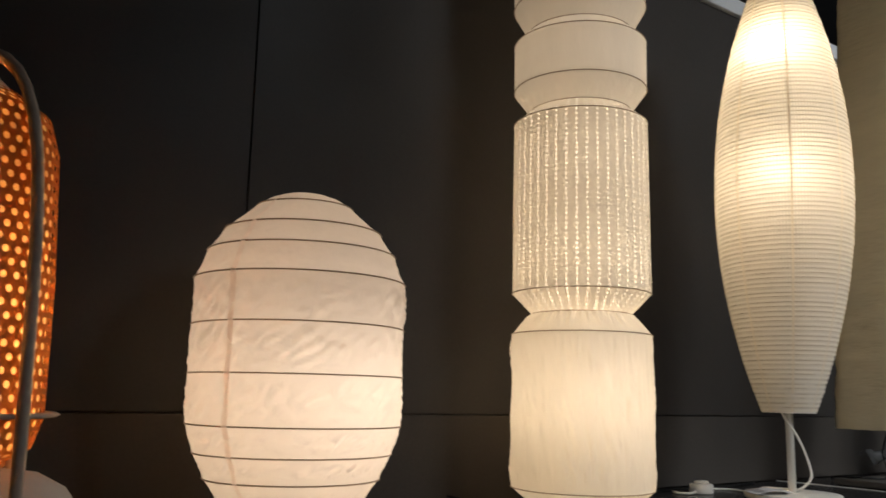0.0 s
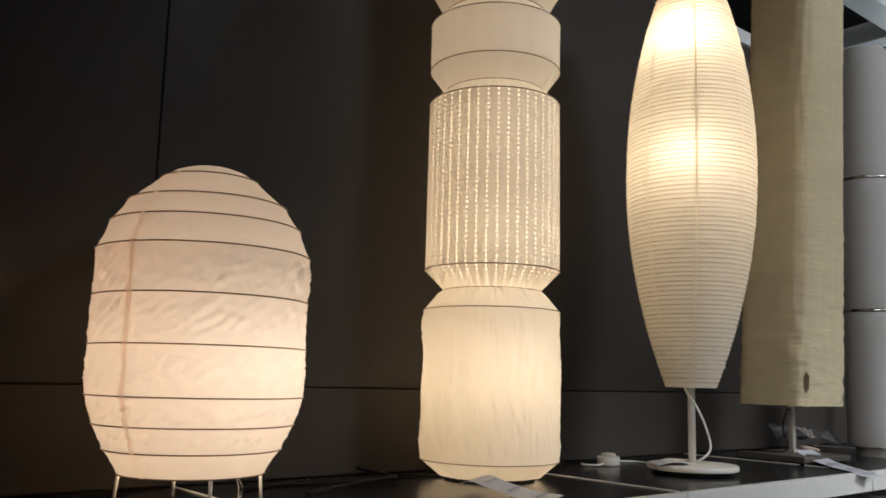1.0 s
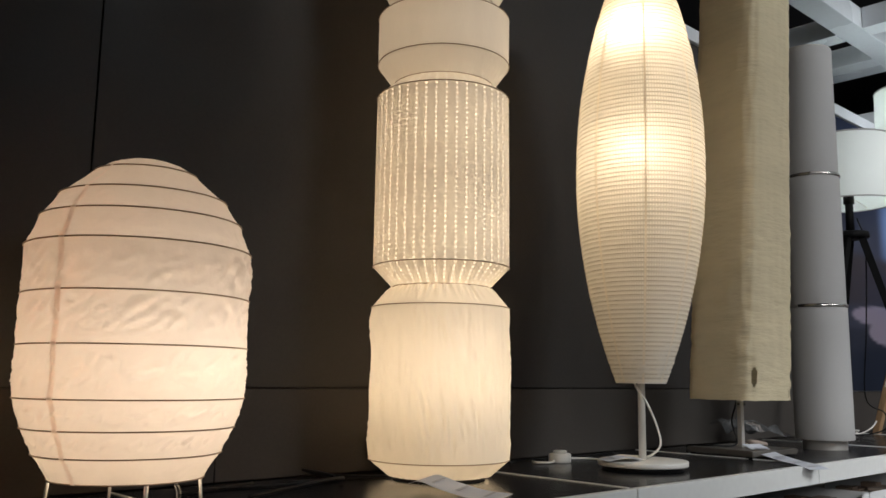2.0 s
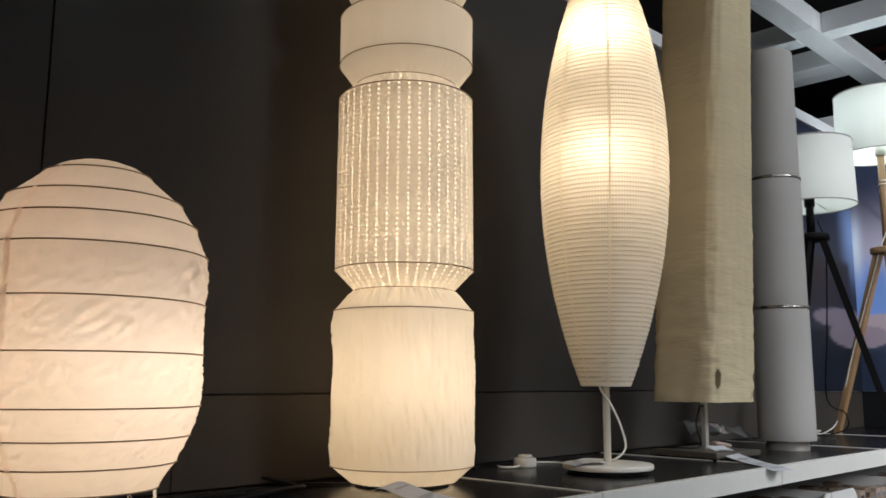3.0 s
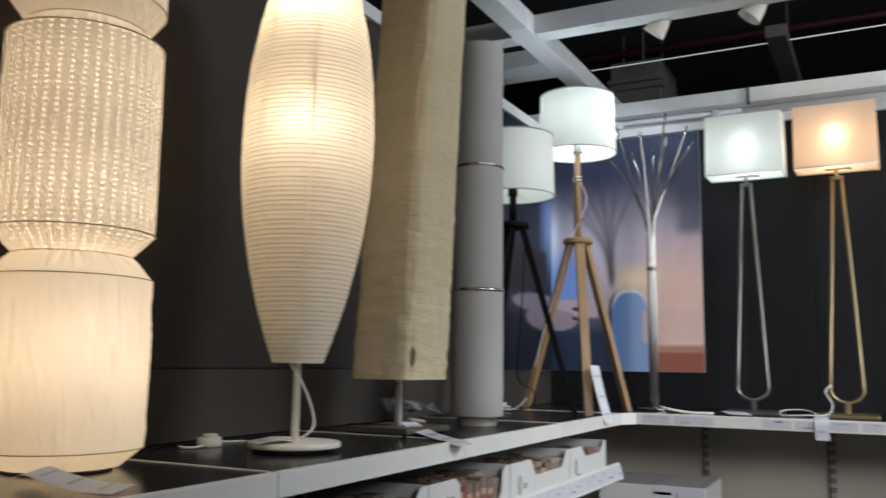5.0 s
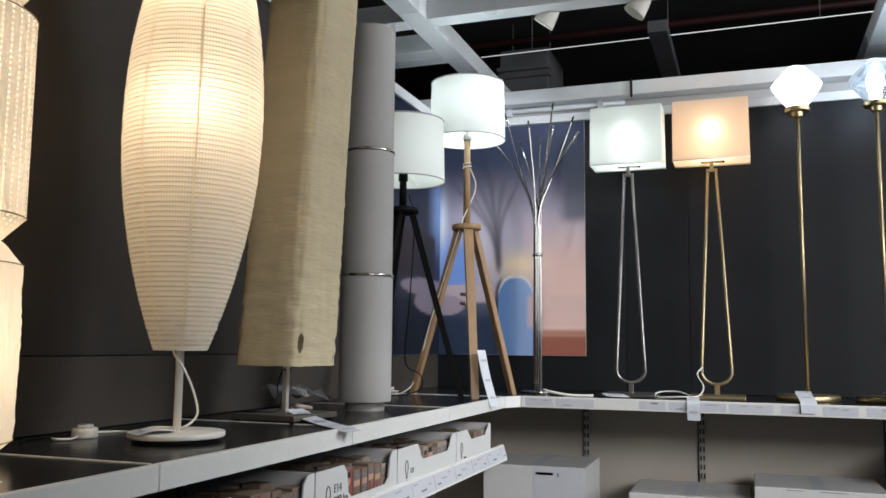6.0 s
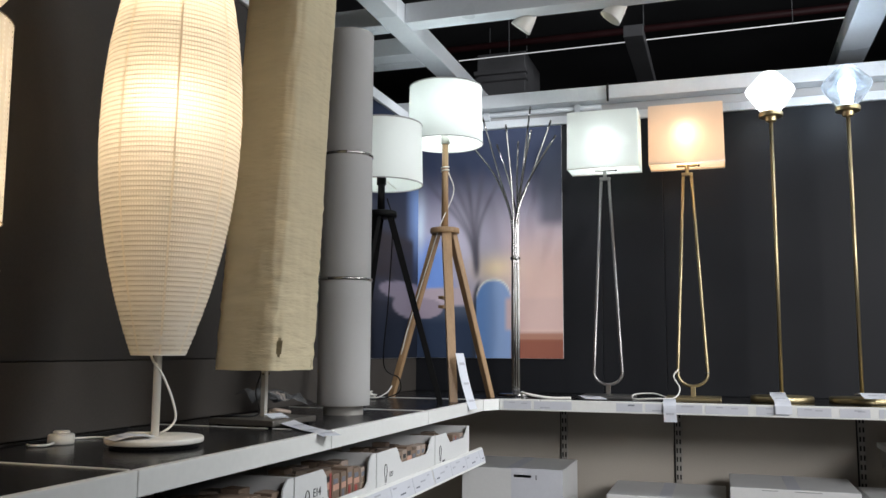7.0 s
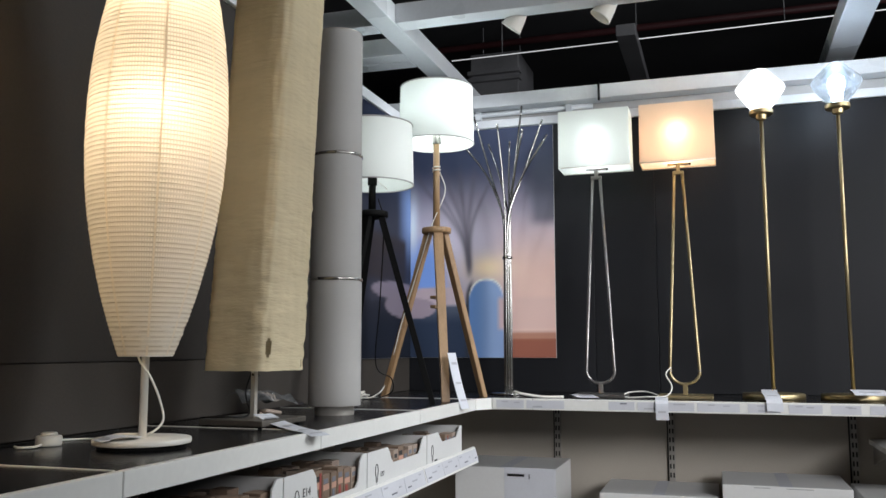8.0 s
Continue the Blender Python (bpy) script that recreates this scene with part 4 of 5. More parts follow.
# ---- branch lamp and wall lamps on the corner run ----
OX, OY = 2.30, -0.258
branch = thing("branch_lamp", "polished steel branch lamp of bundled bent tubes", "floor lamp", (OX, OY, SHELF))
part("base", revolve([(0.085, 0.0), (0.085, 0.010), (0.082, 0.013), (0.03, 0.014)], 48, (True, True)), CHROME, branch, "round polished base")
TIPS = ((-0.069, 1.356, 0.03), (-0.194, 1.196, -0.02), (0.162, 1.321, 0.02), (0.199, 1.177, -0.03), (0.030, 1.255, -0.05), (-0.163, 1.285, 0.04), (0.10, 1.19, 0.06), (-0.09, 1.22, -0.06), (0.0, 1.20, 0.07))
for k, (dy, dz, dx) in enumerate(TIPS):
    a = 2 * math.pi * k / len(TIPS)
    bx, by = 0.016 * math.cos(a), 0.016 * math.sin(a)
    rod = part("rod", tube([(bx, by, 0.014), (bx, by, 0.35), (bx * 0.9, by * 0.9, 0.636), (bx * 0.8 + dx * 0.05, by * 0.8 + dy * 0.05, 0.84), (dx * 0.45, dy * 0.45 + by * 0.3, 1.03), (dx, dy, dz)], 0.0046, 10, 0.03), CHROME, branch, "bent polished steel rod")
    d = Vector((dx * 0.55, dy * 0.55, dz - 1.03)).normalized()
    part("tip_light", tube([Vector((dx, dy, dz)), Vector((dx, dy, dz)) + d * 0.012], 0.0052, 8), CHROME, rod)
part("collar", revolve([(0.022, 0.628), (0.0235, 0.630), (0.0235, 0.640), (0.022, 0.642)], 32, (True, True)), CHROME, branch, "polished collar")


def hairpin(y, metal, shade_mat, label, colour, watts):
    t = thing("box_shade_lamp", label, "floor lamp", (2.30, y, SHELF), 0, "box shade lamps")
    part("base_plate", box(-0.10, 0.10, -0.115, 0.115, 0.0, 0.013, 0.002), metal, t, "flat rectangular metal base", smooth=False)
    part("stub", box(-0.006, 0.006, -0.010, 0.010, 0.0132, 0.058, 0.001), metal, t, smooth=False)
    loop = [(0, -0.017, 0.985), (0, -0.062, 0.118)] + [(0, 0.063 * math.sin(a), 0.112 - 0.054 * math.cos(a)) for a in [radians(-80 + 20 * k) for k in range(9)]] + [(0, 0.062, 0.118), (0, 0.017, 0.985)]
    part("loop_frame", tube(loop, 0.0068, 8), metal, t, "long tapering hairpin frame")
    part("top_bar", box(-0.008, 0.008, -0.024, 0.024, 0.983, 0.997, 0.001), metal, t, smooth=False)
    part("holder_stem", box(-0.005, 0.005, -0.008, 0.008, 0.9972, 1.045, 0.001), metal, t, smooth=False)
    for yy in (-0.061, 0.061):
        part("joint_pin", revolve([(0.0085, 0.112), (0.0085, 0.118)], 16, (True, True)), SILVER, t).location = (0, yy, 0)
    W, D, z0, z1 = 0.161, 0.08, 1.028, 1.292
    bm = bmesh.new()
    lo = [bm.verts.new((x, yy, z0)) for x, yy in ((-D, -W), (D, -W), (D, W), (-D, W))]
    hi = [bm.verts.new((x * 0.99, yy * 0.985, z1)) for x, yy in ((-D, -W), (D, -W), (D, W), (-D, W))]
    for k in range(4):
        m = (k + 1) % 4
        bm.faces.new((lo[k], lo[m], hi[m], hi[k]))
    bmesh.ops.bevel(bm, geom=[e for e in bm.edges if abs(e.verts[0].co.z - e.verts[1].co.z) > 0.1], offset=0.004, segments=2, affect="EDGES")
    sh = part("shade", bm, shade_mat, t, "rectangular fabric shade", smooth=False)
    part("rim", tube([(-D, -W, z0), (D, -W, z0), (D, W, z0), (-D, W, z0)], 0.002, 6, closed=True), WHITEMETAL, sh)
    part("diffuser", box(-D + 0.003, D - 0.003, -W + 0.003, W - 0.003, z0 + 0.004, z0 + 0.006), OPAL, sh, "white diffuser sheet", smooth=False)
    part("cross_bar", box(-0.012, 0.012, -0.045, 0.045, z0 - 0.002, z0 + 0.003), metal, sh, smooth=False)
    part("pull_knob", box(-0.006, 0.006, -0.055, -0.046, z0 - 0.004, z0 + 0.003), BLACKPLASTIC, sh, smooth=False)
    part("bulb", revolve([(0.013, z0 + 0.03), (0.03, z0 + 0.08), (0.03, z0 + 0.10), (0.014, z0 + 0.122), (0.001, z0 + 0.126)], 20), BULB_COOL if colour == COOL else BULB_WARM, t, "lit bulb")
    lamp("box_shade_light", "POINT", (2.246, y, SHELF + z0 + 0.135), watts, colour, 0.035)
    return t


hairpin(-0.68, SILVER, WHITE_SHADE, "satin nickel hairpin lamp with a lit white box shade", COOL, 0.62)
hairpin(-1.043, BRASS, BEIGE_SHADE, "satin brass hairpin lamp with a lit beige box shade", PEACH, 1.15)


def globe(y, clear, label):
    t = thing("globe_lamp", label, "floor lamp", (2.30, y, SHELF), 0, "brass globe lamps")
    part("base_disc", revolve([(0.122, 0.0), (0.125, 0.003), (0.125, 0.020), (0.122, 0.024), (0.014, 0.026)], 64, (True, True)), BRASS, t, "round brass foot")
    part("pole", revolve([(0.0078, 0.024), (0.0078, 1.205)], 20, (True, True)), BRASS, t, "slim brass pole")
    part("collar", revolve([(0.012, 1.200), (0.022, 1.204), (0.024, 1.222), (0.048, 1.2235), (0.050, 1.227), (0.050, 1.240), (0.048, 1.2435), (0.030, 1.246)], 40, (True, True)), BRASS, t, "stepped brass collar", smooth=False)
    g = [(0.036, 1.246), (0.046, 1.254), (0.094, 1.321), (0.101, 1.333), (0.1025, 1.341), (0.099, 1.350), (0.038, 1.416), (0.026, 1.425), (0.010, 1.4295), (0.001, 1.430)]
    part("globe", revolve(spread(g, 0.01), 64), BLUEGLASS if clear else OPAL, t, "pale blue faceted glass globe" if clear else "opal white glass globe")
    part("bulb", revolve([(0.014, 1.248), (0.015, 1.275), (0.032, 1.315), (0.035, 1.335), (0.030, 1.358), (0.012, 1.374), (0.001, 1.376)], 24), BULB_COOL, t, "lit bulb")
    lamp("globe_light", "POINT", (2.30, y, SHELF + (1.39 if clear else 1.335)), 1.0 if clear else 1.1, (0.80, 0.92, 1.0), 0.03)
    return t


globe(-1.400, False, "slim brass lamp with a glowing opal glass globe")
globe(-1.706, True, "slim brass lamp with a pale blue clear glass globe")

# ---- large printed photograph across the corner ----
def print_material():
    m = bpy.data.materials.new("photo_print")
    m.use_nodes = True
    nt = m.node_tree
    a = nt.nodes.new("ShaderNodeVertexColor")
    a.layer_name = "ink"
    nt.links.new(a.outputs["Color"], nt.nodes["Principled BSDF"].inputs["Base Color"])
    nt.nodes["Principled BSDF"].inputs["Roughness"].default_value = 0.5
    nt.nodes["Principled BSDF"].inputs["Specular IOR Level"].default_value = 0.15
    return m


def soft(e0, e1, x):
    t = min(1.0, max(0.0, (x - e0) / (e1 - e0)))
    return t * t * (3 - 2 * t)


def mixc(a, b, t):
    return tuple(p + (q - p) * t for p, q in zip(a, b))


def ink_right(u, v):
    """The sunset-lit room with the end of a blue sofa, as printed."""
    c = mixc((0.48, 0.43, 0.52), (0.055, 0.070, 0.125), soft(0.50, 0.86, v))
    c = mixc(c, (0.74, 0.70, 0.84), 0.75 * math.exp(-((u - 0.28) / 0.26) ** 2 - ((v - 0.50) / 0.15) ** 2))
    c = mixc(c, (0.86, 0.60, 0.53), soft(0.50, 0.80, u) * soft(0.66, 0.34, v))
    c = mixc(c, (1.0, 0.80, 0.56), 0.95 * math.exp(-((u - 0.56) / 0.15) ** 2 - ((v - 0.385) / 0.06) ** 2))
    c = mixc(c, (0.20, 0.40, 0.95), 0.9 * soft(0.27, 0.15, u + 0.25 * (v - 0.5)) * soft(0.26, 0.32, v) * soft(0.58, 0.44, v))
    c = mixc(c, (0.85, 0.93, 1.0), math.exp(-((u - 0.035) / 0.035) ** 2 - ((v - 0.58) / 0.12) ** 2))
    c = mixc(c, (0.07, 0.08, 0.11), 0.75 * soft(0.80, 0.90, u) * soft(0.54, 0.6, v) * soft(0.98, 0.8, v))
    for x1, bend, w in ((0.06, 0.06, 0.020), (0.16, 0.04, 0.014), (0.26, 0.03, 0.022), (0.37, 0.0, 0.016), (0.47, -0.02, 0.02), (0.60, -0.05, 0.015)):
        t = soft(0.36, 0.85, v)
        x = 0.43 + (x1 - 0.43) * t + bend * math.sin(3.1 * t)
        c = mixc(c, (0.12, 0.11, 0.14), 0.55 * math.exp(-((u - x) / w) ** 2) * soft(0.33, 0.42, v) * soft(0.9, 0.7, v))
    if u > 0.60:
        c = mixc(c, (0.50, 0.25, 0.18), soft(0.112, 0.106, v))
        c = mixc(c, (0.34, 0.125, 0.085), soft(0.080, 0.074, v))
        c = mixc(c, (0.85, 0.62, 0.55), 0.7 * math.exp(-((v - 0.114) / 0.006) ** 2))
    pillow = ((u - 0.20) / 0.25) ** 2 + ((v - 0.265) / 0.042) ** 2
    c = mixc(c, (0.58, 0.48, 0.54), soft(1.15, 0.8, pillow))
    seat = soft(0.235, 0.215, v) * soft(0.46, 0.43, u)
    c = mixc(c, mixc((0.035, 0.052, 0.095), (0.10, 0.125, 0.18), soft(0.14, 0.22, v)), seat)
    low_pillow = ((u - 0.06) / 0.14) ** 2 + ((v - 0.215) / 0.045) ** 2
    c = mixc(c, (0.40, 0.33, 0.40), soft(1.1, 0.85, low_pillow))
    arm = (abs(u - 0.545) / 0.118) ** 2.4 + (max(0.0, v - 0.24) / 0.097) ** 2
    c = mixc(c, (0.04, 0.045, 0.06), soft(1.9, 1.2, arm) * soft(0.47, 0.43, u) * soft(0.40, 0.36, v))
    c = mixc(c, mixc((0.15, 0.29, 0.60), (0.30, 0.43, 0.70), soft(0.45, 0.6, u)), soft(1.06, 0.94, arm))
    c = mixc(c, (1.0, 0.96, 0.88), math.exp(-((arm - 1.0) / 0.10) ** 2) * soft(0.24, 0.31, v))
    return mixc(c, (0.78, 0.55, 0.50), 0.8 * soft(0.61, 0.64, u) * soft(0.27, 0.24, v) * soft(0.11, 0.13, v))


def ink_left(u, v):
    c = mixc((0.075, 0.085, 0.13), (0.030, 0.050, 0.12), soft(0.5, 0.9, v))
    c = mixc(c, (0.55, 0.85, 1.6), 0.85 * soft(0.75, 0.98, u) * soft(0.35, 0.6, v) * soft(0.85, 0.65, v))
    c = mixc(c, (0.075, 0.06, 0.062), soft(0.52, 0.48, v) * soft(0.28, 0.34, v) * soft(0.95, 0.88, u))
    c = mixc(c, (0.04, 0.05, 0.08), soft(0.235, 0.215, v))
    for cu, cv, a, b in ((0.80, 0.275, 0.42, 0.04), (0.90, 0.215, 0.32, 0.05)):
        c = mixc(c, (0.56, 0.48, 0.60), soft(1.1, 0.8, ((u - cu) / a) ** 2 + ((v - cv) / b) ** 2))
    return c


def photo(name, corners, ink, nu, nv, strength=1.0):
    """A flat print on board: corners are the lower left, lower right and upper left points, and the outward step."""
    a, b, c, out = (Vector(p) for p in corners)
    verts, cols = [], []
    for j in range(nv + 1):
        for i in range(nu + 1):
            verts.append(a + (b - a) * i / nu + (c - a) * j / nv + out)
            cols.append(tuple(min(1.0, k * strength) for k in ink(i / nu, j / nv)))
    faces = [(j * (nu + 1) + i, j * (nu + 1) + i + 1, (j + 1) * (nu + 1) + i + 1, (j + 1) * (nu + 1) + i) for j in range(nv) for i in range(nu)]
    me = bpy.data.meshes.new(name)
    me.from_pydata([tuple(v) for v in verts], [], faces)
    layer = me.color_attributes.new("ink", "FLOAT_COLOR", "POINT")
    for k, col in enumerate(cols):
        layer.data[k].color = (*col, 1)
    me.materials.append(PRINT)
    return new(name, me)


PRINT = print_material()
poster = thing("photo_poster", "large printed photograph of a sunset-lit room with a blue sofa", "poster", (WB, 0, 0))
P0, P1 = 1.517, 2.688
part("board", box(-0.012, -0.005, -0.430, WA - 0.006, P0, P1, 0.001), CARD, poster, smooth=False)
face = photo("print", ((0, WA - 0.006, P0 + 0.001), (0, -0.4295, P0 + 0.001), (0, WA - 0.006, P1 - 0.001), (-0.0128, 0, 0)), ink_right, 90, 120, 1.05)
face.parent = poster
poster_2 = thing("photo_poster", "dark blue half of the large printed room photograph", "poster", (0, WA, 0))
part("board", box(1.72, WB - 0.014, -0.020, -0.013, P0, P1 + 0.02, 0.001), CARD, poster_2, smooth=False)
face = photo("print", ((1.721, 0, P0 + 0.001), (WB - 0.014, 0, P0 + 0.001), (1.721, 0, P1 + 0.019), (0, -0.0208, 0)), ink_left, 70, 100, 0.42)
face.parent = poster_2


# ---- ceiling fittings ----
def spot(where, aim):
    t = thing("track_spotlight", "white cone spotlight hanging from the ceiling beam", "spotlight", where, 0, "track spotlights")
    part("mount", box(-0.0155, 0.015, -0.03, 0.03, -0.02, 0.01, 0.002), WHITEMETAL, t, smooth=False)
    part("arm", tube([(0, 0, -0.02), (0, 0, -0.035)], 0.006, 8), WHITEMETAL, t)
    head = part("head", revolve([(0.020, 0.062), (0.036, 0.05), (0.050, 0.0), (0.062, -0.062), (0.064, -0.072), (0.060, -0.070), (0.046, 0.0)], 32, (True, True)), WHITEMETAL, t, "white cone head")
    head.matrix_local = Matrix.Translation((0, 0, -0.042)) @ Matrix.Rotation(radians(aim[0]), 4, "Z") @ Matrix.Rotation(radians(aim[1]), 4, "Y") @ Matrix.Scale(0.76, 4)


spot((1.946, -0.40, GRID + 0.045), (80, -38))
spot((1.946, -0.79, GRID + 0.045), (95, -36))
duct = thing("air_duct", "dull galvanised air duct under the black ceiling", "duct")
part("trunk", box(6.2, 6.9, 0.55, 1.03, 3.97, 4.42, 0.01), DUCT, duct, smooth=False)
part("flange", box(6.15, 6.25, 0.53, 1.05, 4.13, 4.17, 0.005), DUCT, duct, smooth=False)
part("flange", box(6.15, 6.25, 0.53, 1.05, 4.20, 4.24, 0.005), DUCT, duct, smooth=False)
part("hanger", tube([(6.5, 0.6, 4.40), (6.5, 0.6, 4.8)], 0.006, 6), DUCT, duct)
part("hanger", tube([(6.5, 0.98, 4.40), (6.5, 0.98, 4.8)], 0.006, 6), DUCT, duct)
strut = thing("ceiling_channel", "grey metal channel hanging below the dark ceiling", "channel")
part("channel", box(5.4, 8.0, -0.62, -0.46, 4.15, 4.25, 0.005), DUCT, strut, smooth=False)
tray_line = thing("thin_rail", "long thin white rail under the black ceiling", "rail")
part("rail", tube([(5.75, 1.08, 4.218), (5.75, -3.4, 4.262)], 0.0045, 6), RAIL_GLOW, tray_line)
for y in (0.6, -0.6, -1.8):
    part("hanger", tube([(5.75, y, 4.23), (5.75, y, 4.8)], 0.004, 5), DUCT, tray_line)
red = thing("sprinkler_pipe", "dark red sprinkler pipe under the ceiling", "pipe")
part("pipe", tube([(6.4, 7.0, 4.56), (6.4, -9.0, 4.60)], 0.035, 12), REDPIPE, red)
pipe = thing("wall_pipe", "pale pipe running along the wall top", "pipe", (2.68, 0, 2.79))
part("run", tube([(0, 0.45, 0.0), (0, -0.62, 0.0)], 0.014, 10), BEAM, pipe)
for y in (-0.02, -0.50):
    part("clamp", box(-0.02, 0.02, y - 0.015, y + 0.015, -0.03, 0.022), BEAM, pipe, smooth=False)
rod = thing("hanging_rod", "thin black rod hanging at the wall top", "rod")
part("rod", tube([(2.590, -0.664, 2.882), (2.590, -0.664, 2.79)], 0.006, 6), BLACKPLASTIC, rod)

# ---- woven bamboo lamp ----
BX, BY = -1.690, 0.0
basket = thing("bamboo_lamp", "lit woven bamboo basket lamp with an arched strip frame", "table lamp", (BX, BY, SHELF))


BASKET = [(0.104, 0.132), (0.129, 0.146), (0.140, 0.182), (0.1375, 0.34), (0.129, 0.49), (0.117, 0.53), (0.087, 0.552)]
part("weave", pierced(BASKET, 52, 0.0142, 0.0042, True), BAMBOO, basket, "woven bamboo wall with round gaps")
# Lining added behind the weave so its gaps show as bright dots.
part("lining", revolve(spread([(r - 0.006, z) for r, z in BASKET], 0.02), 64), ADDED_BASKET_LINING, basket, "added lining that glows in place of the lit inner wall")
# Unseen disc added to keep the bulb's light off the bowl below.
part("woven_base", revolve([(0.103, 0.126), (0.105, 0.128), (0.105, 0.131), (0.02, 0.1315)], 48, (True, True)), BAMBOO, basket)
for z in (0.150,):
    part("hoop", tube([(0.148 * math.cos(a), 0.148 * math.sin(a), z + 0.035) for a in [2 * math.pi * i / 48 for i in range(48)]], 0.009, 6, closed=True, flat=0.35), BAMBOO_HOOP, basket, "flat bamboo hoop")
for turn in (-53, 37):
    c, s = math.cos(radians(turn)), math.sin(radians(turn))
    arch = [(u * c, u * s, z) for u, z in ((0.162, 0.0), (0.159, 0.20), (0.151, 0.40), (0.130, 0.52), (0.085, 0.585), (0.0, 0.60), (-0.085, 0.585), (-0.130, 0.52), (-0.151, 0.40), (-0.159, 0.20), (-0.162, 0.0))]
    part("arch", tube(arch, 0.0085, 8, 0.02, flat=0.8), BAMBOO_HOOP, basket, "bent bamboo strip")
part("bulb", revolve([(0.013, 0.22), (0.03, 0.27), (0.03, 0.29), (0.014, 0.312), (0.001, 0.316)], 20), BULB_WARM, basket, "lit warm bulb")
part("lamp_holder", revolve([(0.016, 0.12), (0.016, 0.22)], 20, (True, True)), BLACKPLASTIC, basket)
for a in (0, 60, 120):
    c, s = math.cos(radians(a)), math.sin(radians(a))
    part("cross_bar", tube([(0.106 * c, 0.106 * s, 0.137), (-0.106 * c, -0.106 * s, 0.137)], 0.003, 6), BAMBOO_HOOP, basket)
lamp("basket_light", "POINT", (BX, BY, SHELF + 0.26), 21.0, AMBER, 0.03)
dome = thing("white_bowl", "upturned round white bowl under the bamboo lamp", "bowl", (-1.592, -0.02, SHELF))
part("bowl", revolve([(0.102, 0.0), (0.101, 0.036), (0.092, 0.070), (0.070, 0.102), (0.04, 0.119), (0.001, 0.125)], 48, (True, False)), WHITEPLASTIC, dome)
leaflet = thing("printed_card", "green and pink printed card standing under the bamboo lamp", "card", (-1.735, -0.075, SHELF))
part("card", box(-0.06, 0.06, -0.003, 0.003, 0.0, 0.118, 0.001), GREENLEAF, leaflet, "green printed card", smooth=False)
part("band", prism([(-0.058, 0.03), (0.02, 0.02), (0.058, 0.055), (0.05, 0.095), (0.0, 0.085), (-0.058, 0.06)], "y", -0.0042, -0.0032), PINKPAPER, leaflet, "pink printed shape", smooth=False)


# ---- cords, tags and papers ----
def price_tag(points, width, across, label, where=(0, 0, 0)):
    t = thing("price_tag", label, "price tag", where, 0, "paper price tags")
    s = part("paper", sheet(points, width, 0.0008, across), TAGPAPER, t, smooth=False)
    n = len(points)
    for k in range(1, n):
        a, b = Vector(points[k - 1]), Vector(points[k])
        m = (a + b) / 2
        up = (b - a).cross(Vector(across)).normalized()
        if (up.x + up.y) > 0:
            up = -up
        bar = sheet([m + up * 0.003 - (b - a) * 0.06, m + up * 0.003, m + up * 0.003 + (b - a) * 0.06], width * 0.62, 0.0004, across, 0.01)
        part("print", bar, FAINT, s, "small grey print", smooth=False)
    return t


price_tag([(1.728, -0.160, 1.545), (1.720, -0.180, 1.46), (1.716, -0.200, 1.39), (1.713, -0.222, 1.325)], 0.052, (1, -0.4, 0), "white paper price tag hanging on the tripod leg")
price_tag([(0.545, 0.02, 1.382), (0.50, -0.06, 1.362), (0.45, -0.14, 1.3535), (0.405, -0.20, 1.352), (0.39, -0.235, 1.345)], 0.060, (1, -0.45, 0), "long white paper tag lying over the shelf edge")
price_tag([(-0.645, 0.045, 1.366), (-0.655, 0.005, 1.374), (-0.655, -0.045, 1.366), (-0.640, -0.10, 1.356), (-0.625, -0.15, 1.354)], 0.062, (1, 0.25, 0.1), "crumpled white paper tag at the foot of the column lamp")
price_tag([(-0.105, 0.03, 1.372), (-0.075, 0.01, 1.381), (-0.04, 0.0, 1.377), (-0.012, 0.005, 1.3755)], 0.06, (0.5, 0.8, 0), "clear wrapped paper tag on the white disc")
price_tag([(2.18, -0.60, 1.355), (2.12, -0.62, 1.366), (2.06, -0.66, 1.357)], 0.10, (0.25, 1, 0), "loose white paper tag beside the nickel lamp")
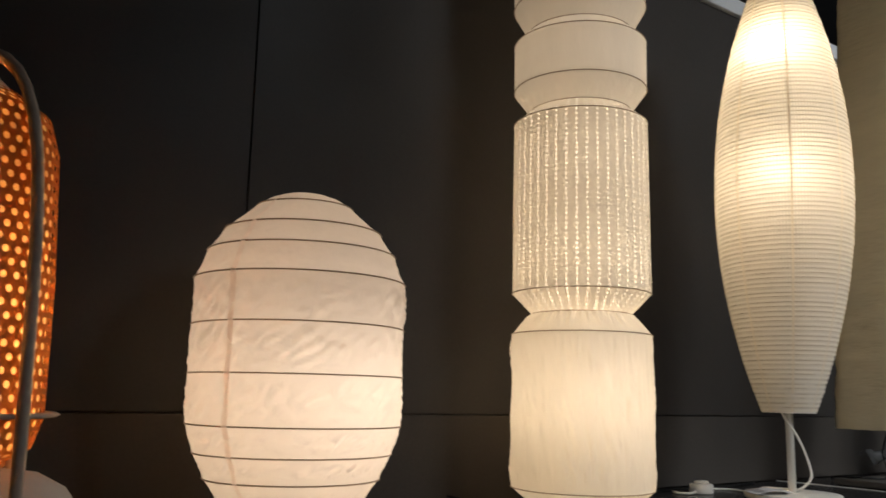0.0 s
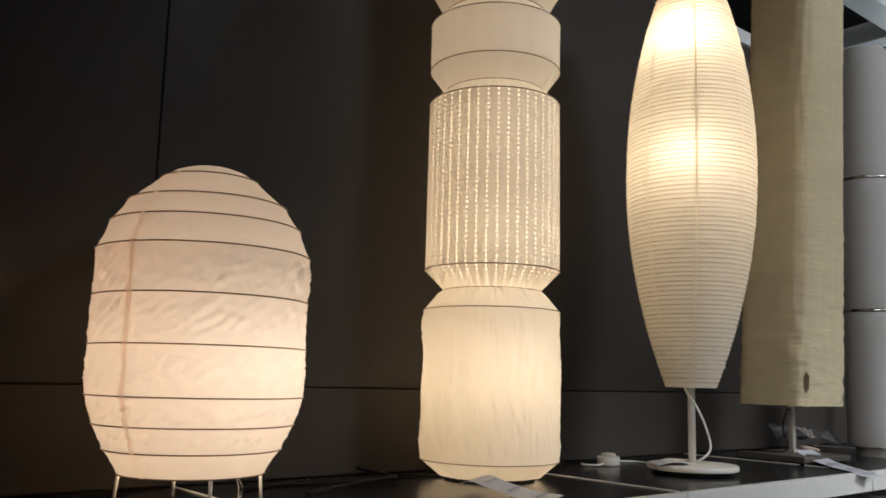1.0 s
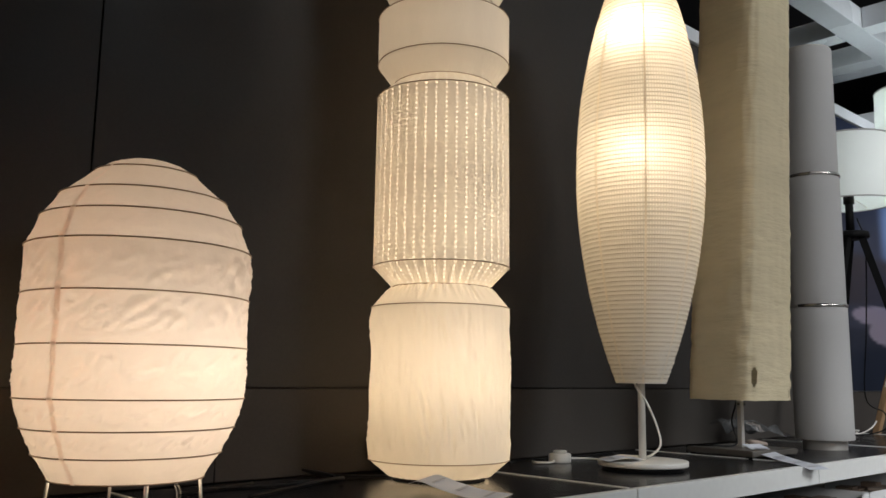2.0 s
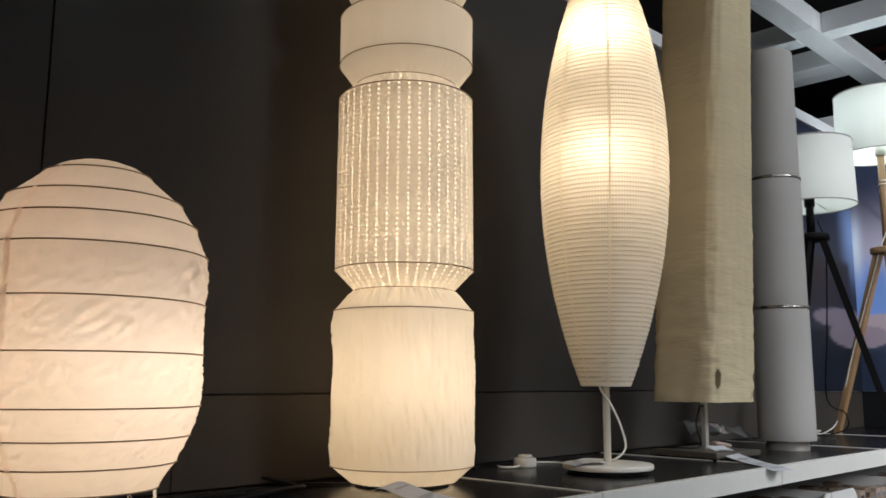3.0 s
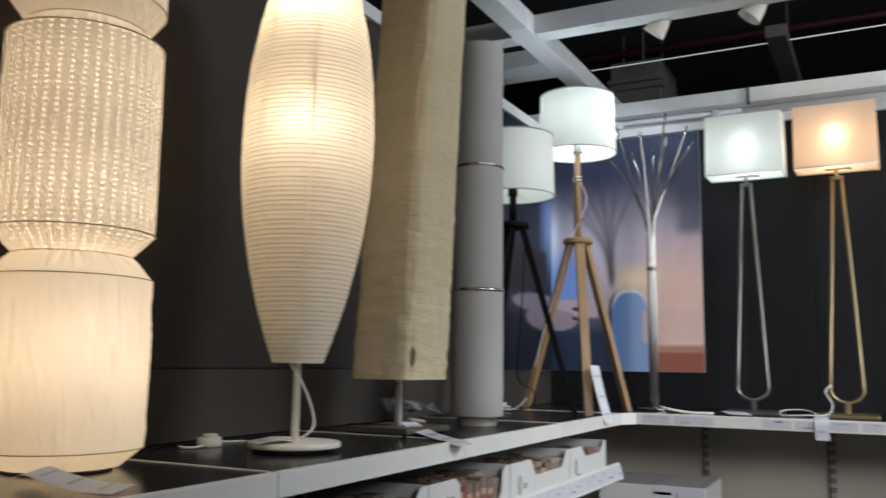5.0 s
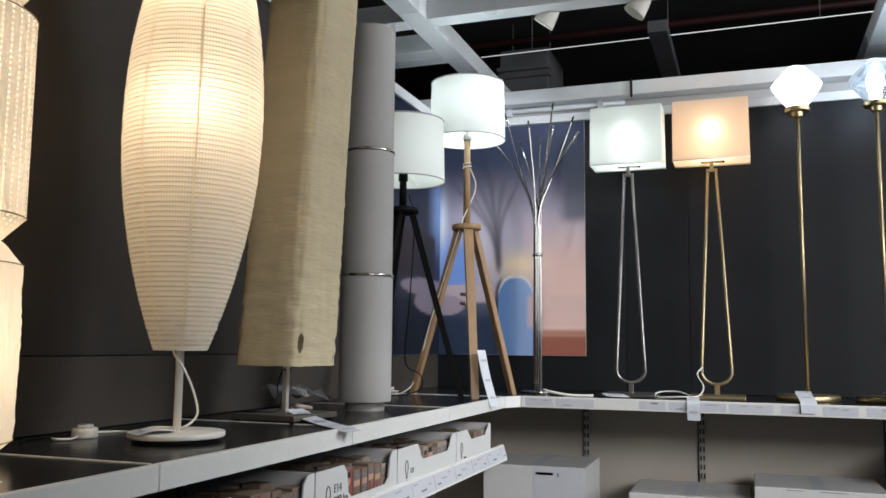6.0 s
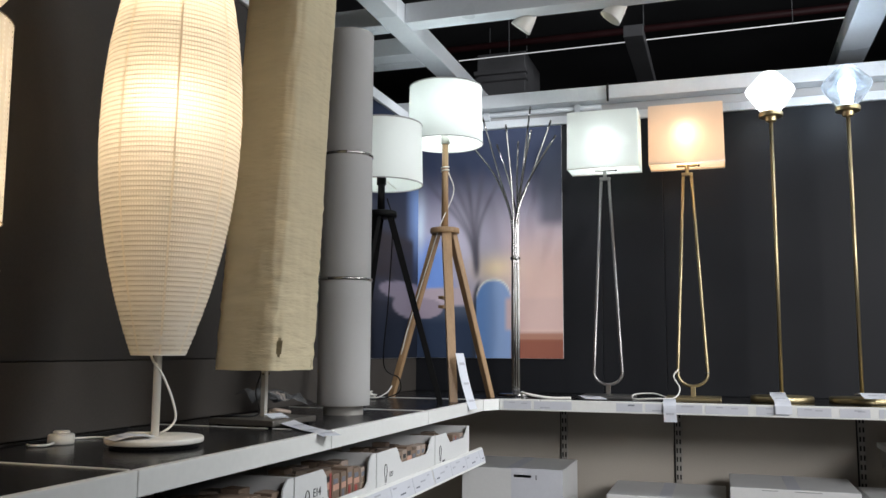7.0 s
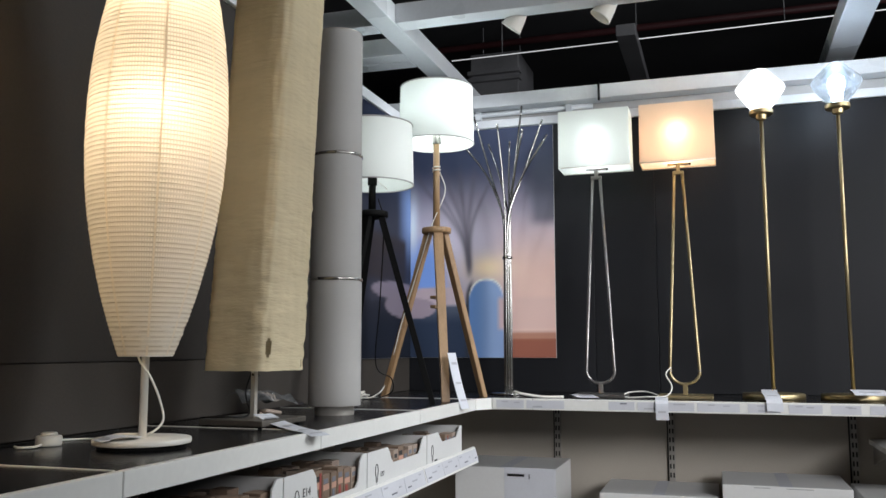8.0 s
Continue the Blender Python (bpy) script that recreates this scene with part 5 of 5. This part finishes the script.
price_tag([(2.10, -0.955, 1.362), (2.04, -0.958, 1.358), (2.008, -0.96, 1.34), (2.006, -0.962, 1.275)], 0.050, (0, 1, 0), "white paper price tag folded over the shelf edge")
price_tag([(2.16, -1.375, 1.395), (2.10, -1.375, 1.385), (2.02, -1.385, 1.362), (2.006, -1.388, 1.318)], 0.060, (0, 1, 0), "white paper price tag leaning over the brass foot")
price_tag([(2.18, -1.72, 1.392), (2.12, -1.73, 1.40), (2.09, -1.745, 1.380)], 0.12, (0.1, 1, 0), "white folded papers on the brass foot")


def cord(label, points, r, mat):
    t = thing("loose_cord", label, "cord", group="loose cords")
    part("cord", tube(points, r, 8, 0.012), mat, t)


cord("thin black cord lying behind the column lamp", [(-0.50, 0.16, 1.354), (-0.62, 0.24, 1.354), (-0.70, 0.27, 1.36), (-0.76, 0.25, 1.375), (-0.72, 0.20, 1.362), (-0.82, 0.22, 1.354), (-0.95, 0.25, 1.354), (-1.02, 0.22, 1.354), (-0.85, 0.28, 1.354)], 0.003, BLACKPLASTIC)
cord("black cord coil on the black shelf", [(-0.95, 0.12, 1.354), (-0.85, 0.16, 1.356), (-0.75, 0.17, 1.364), (-0.70, 0.21, 1.358), (-0.8, 0.24, 1.354)], 0.0035, BLACKPLASTIC)
cord("thick white cord by the branch lamp foot", [(2.20, -0.31, 1.356), (2.15, -0.32, 1.372), (2.12, -0.36, 1.366), (2.12, -0.45, 1.354), (2.14, -0.54, 1.354)], 0.006, WHITEPLASTIC)
cord("white cord loop beside the brass lamp", [(2.28, -0.985, 1.48), (2.25, -0.965, 1.45), (2.24, -0.99, 1.40), (2.2, -0.97, 1.362), (2.18, -0.90, 1.358), (2.20, -0.80, 1.354), (2.26, -0.80, 1.37), (2.26, -0.88, 1.375), (2.2, -0.95, 1.358)], 0.003, WHITEPLASTIC)
cord("thin cord along the wall foot", [(0.30, 0.30, 1.353), (0.1, 0.27, 1.353), (-0.10, 0.29, 1.353), (-0.18, 0.25, 1.353)], 0.0025, BLACKPLASTIC)
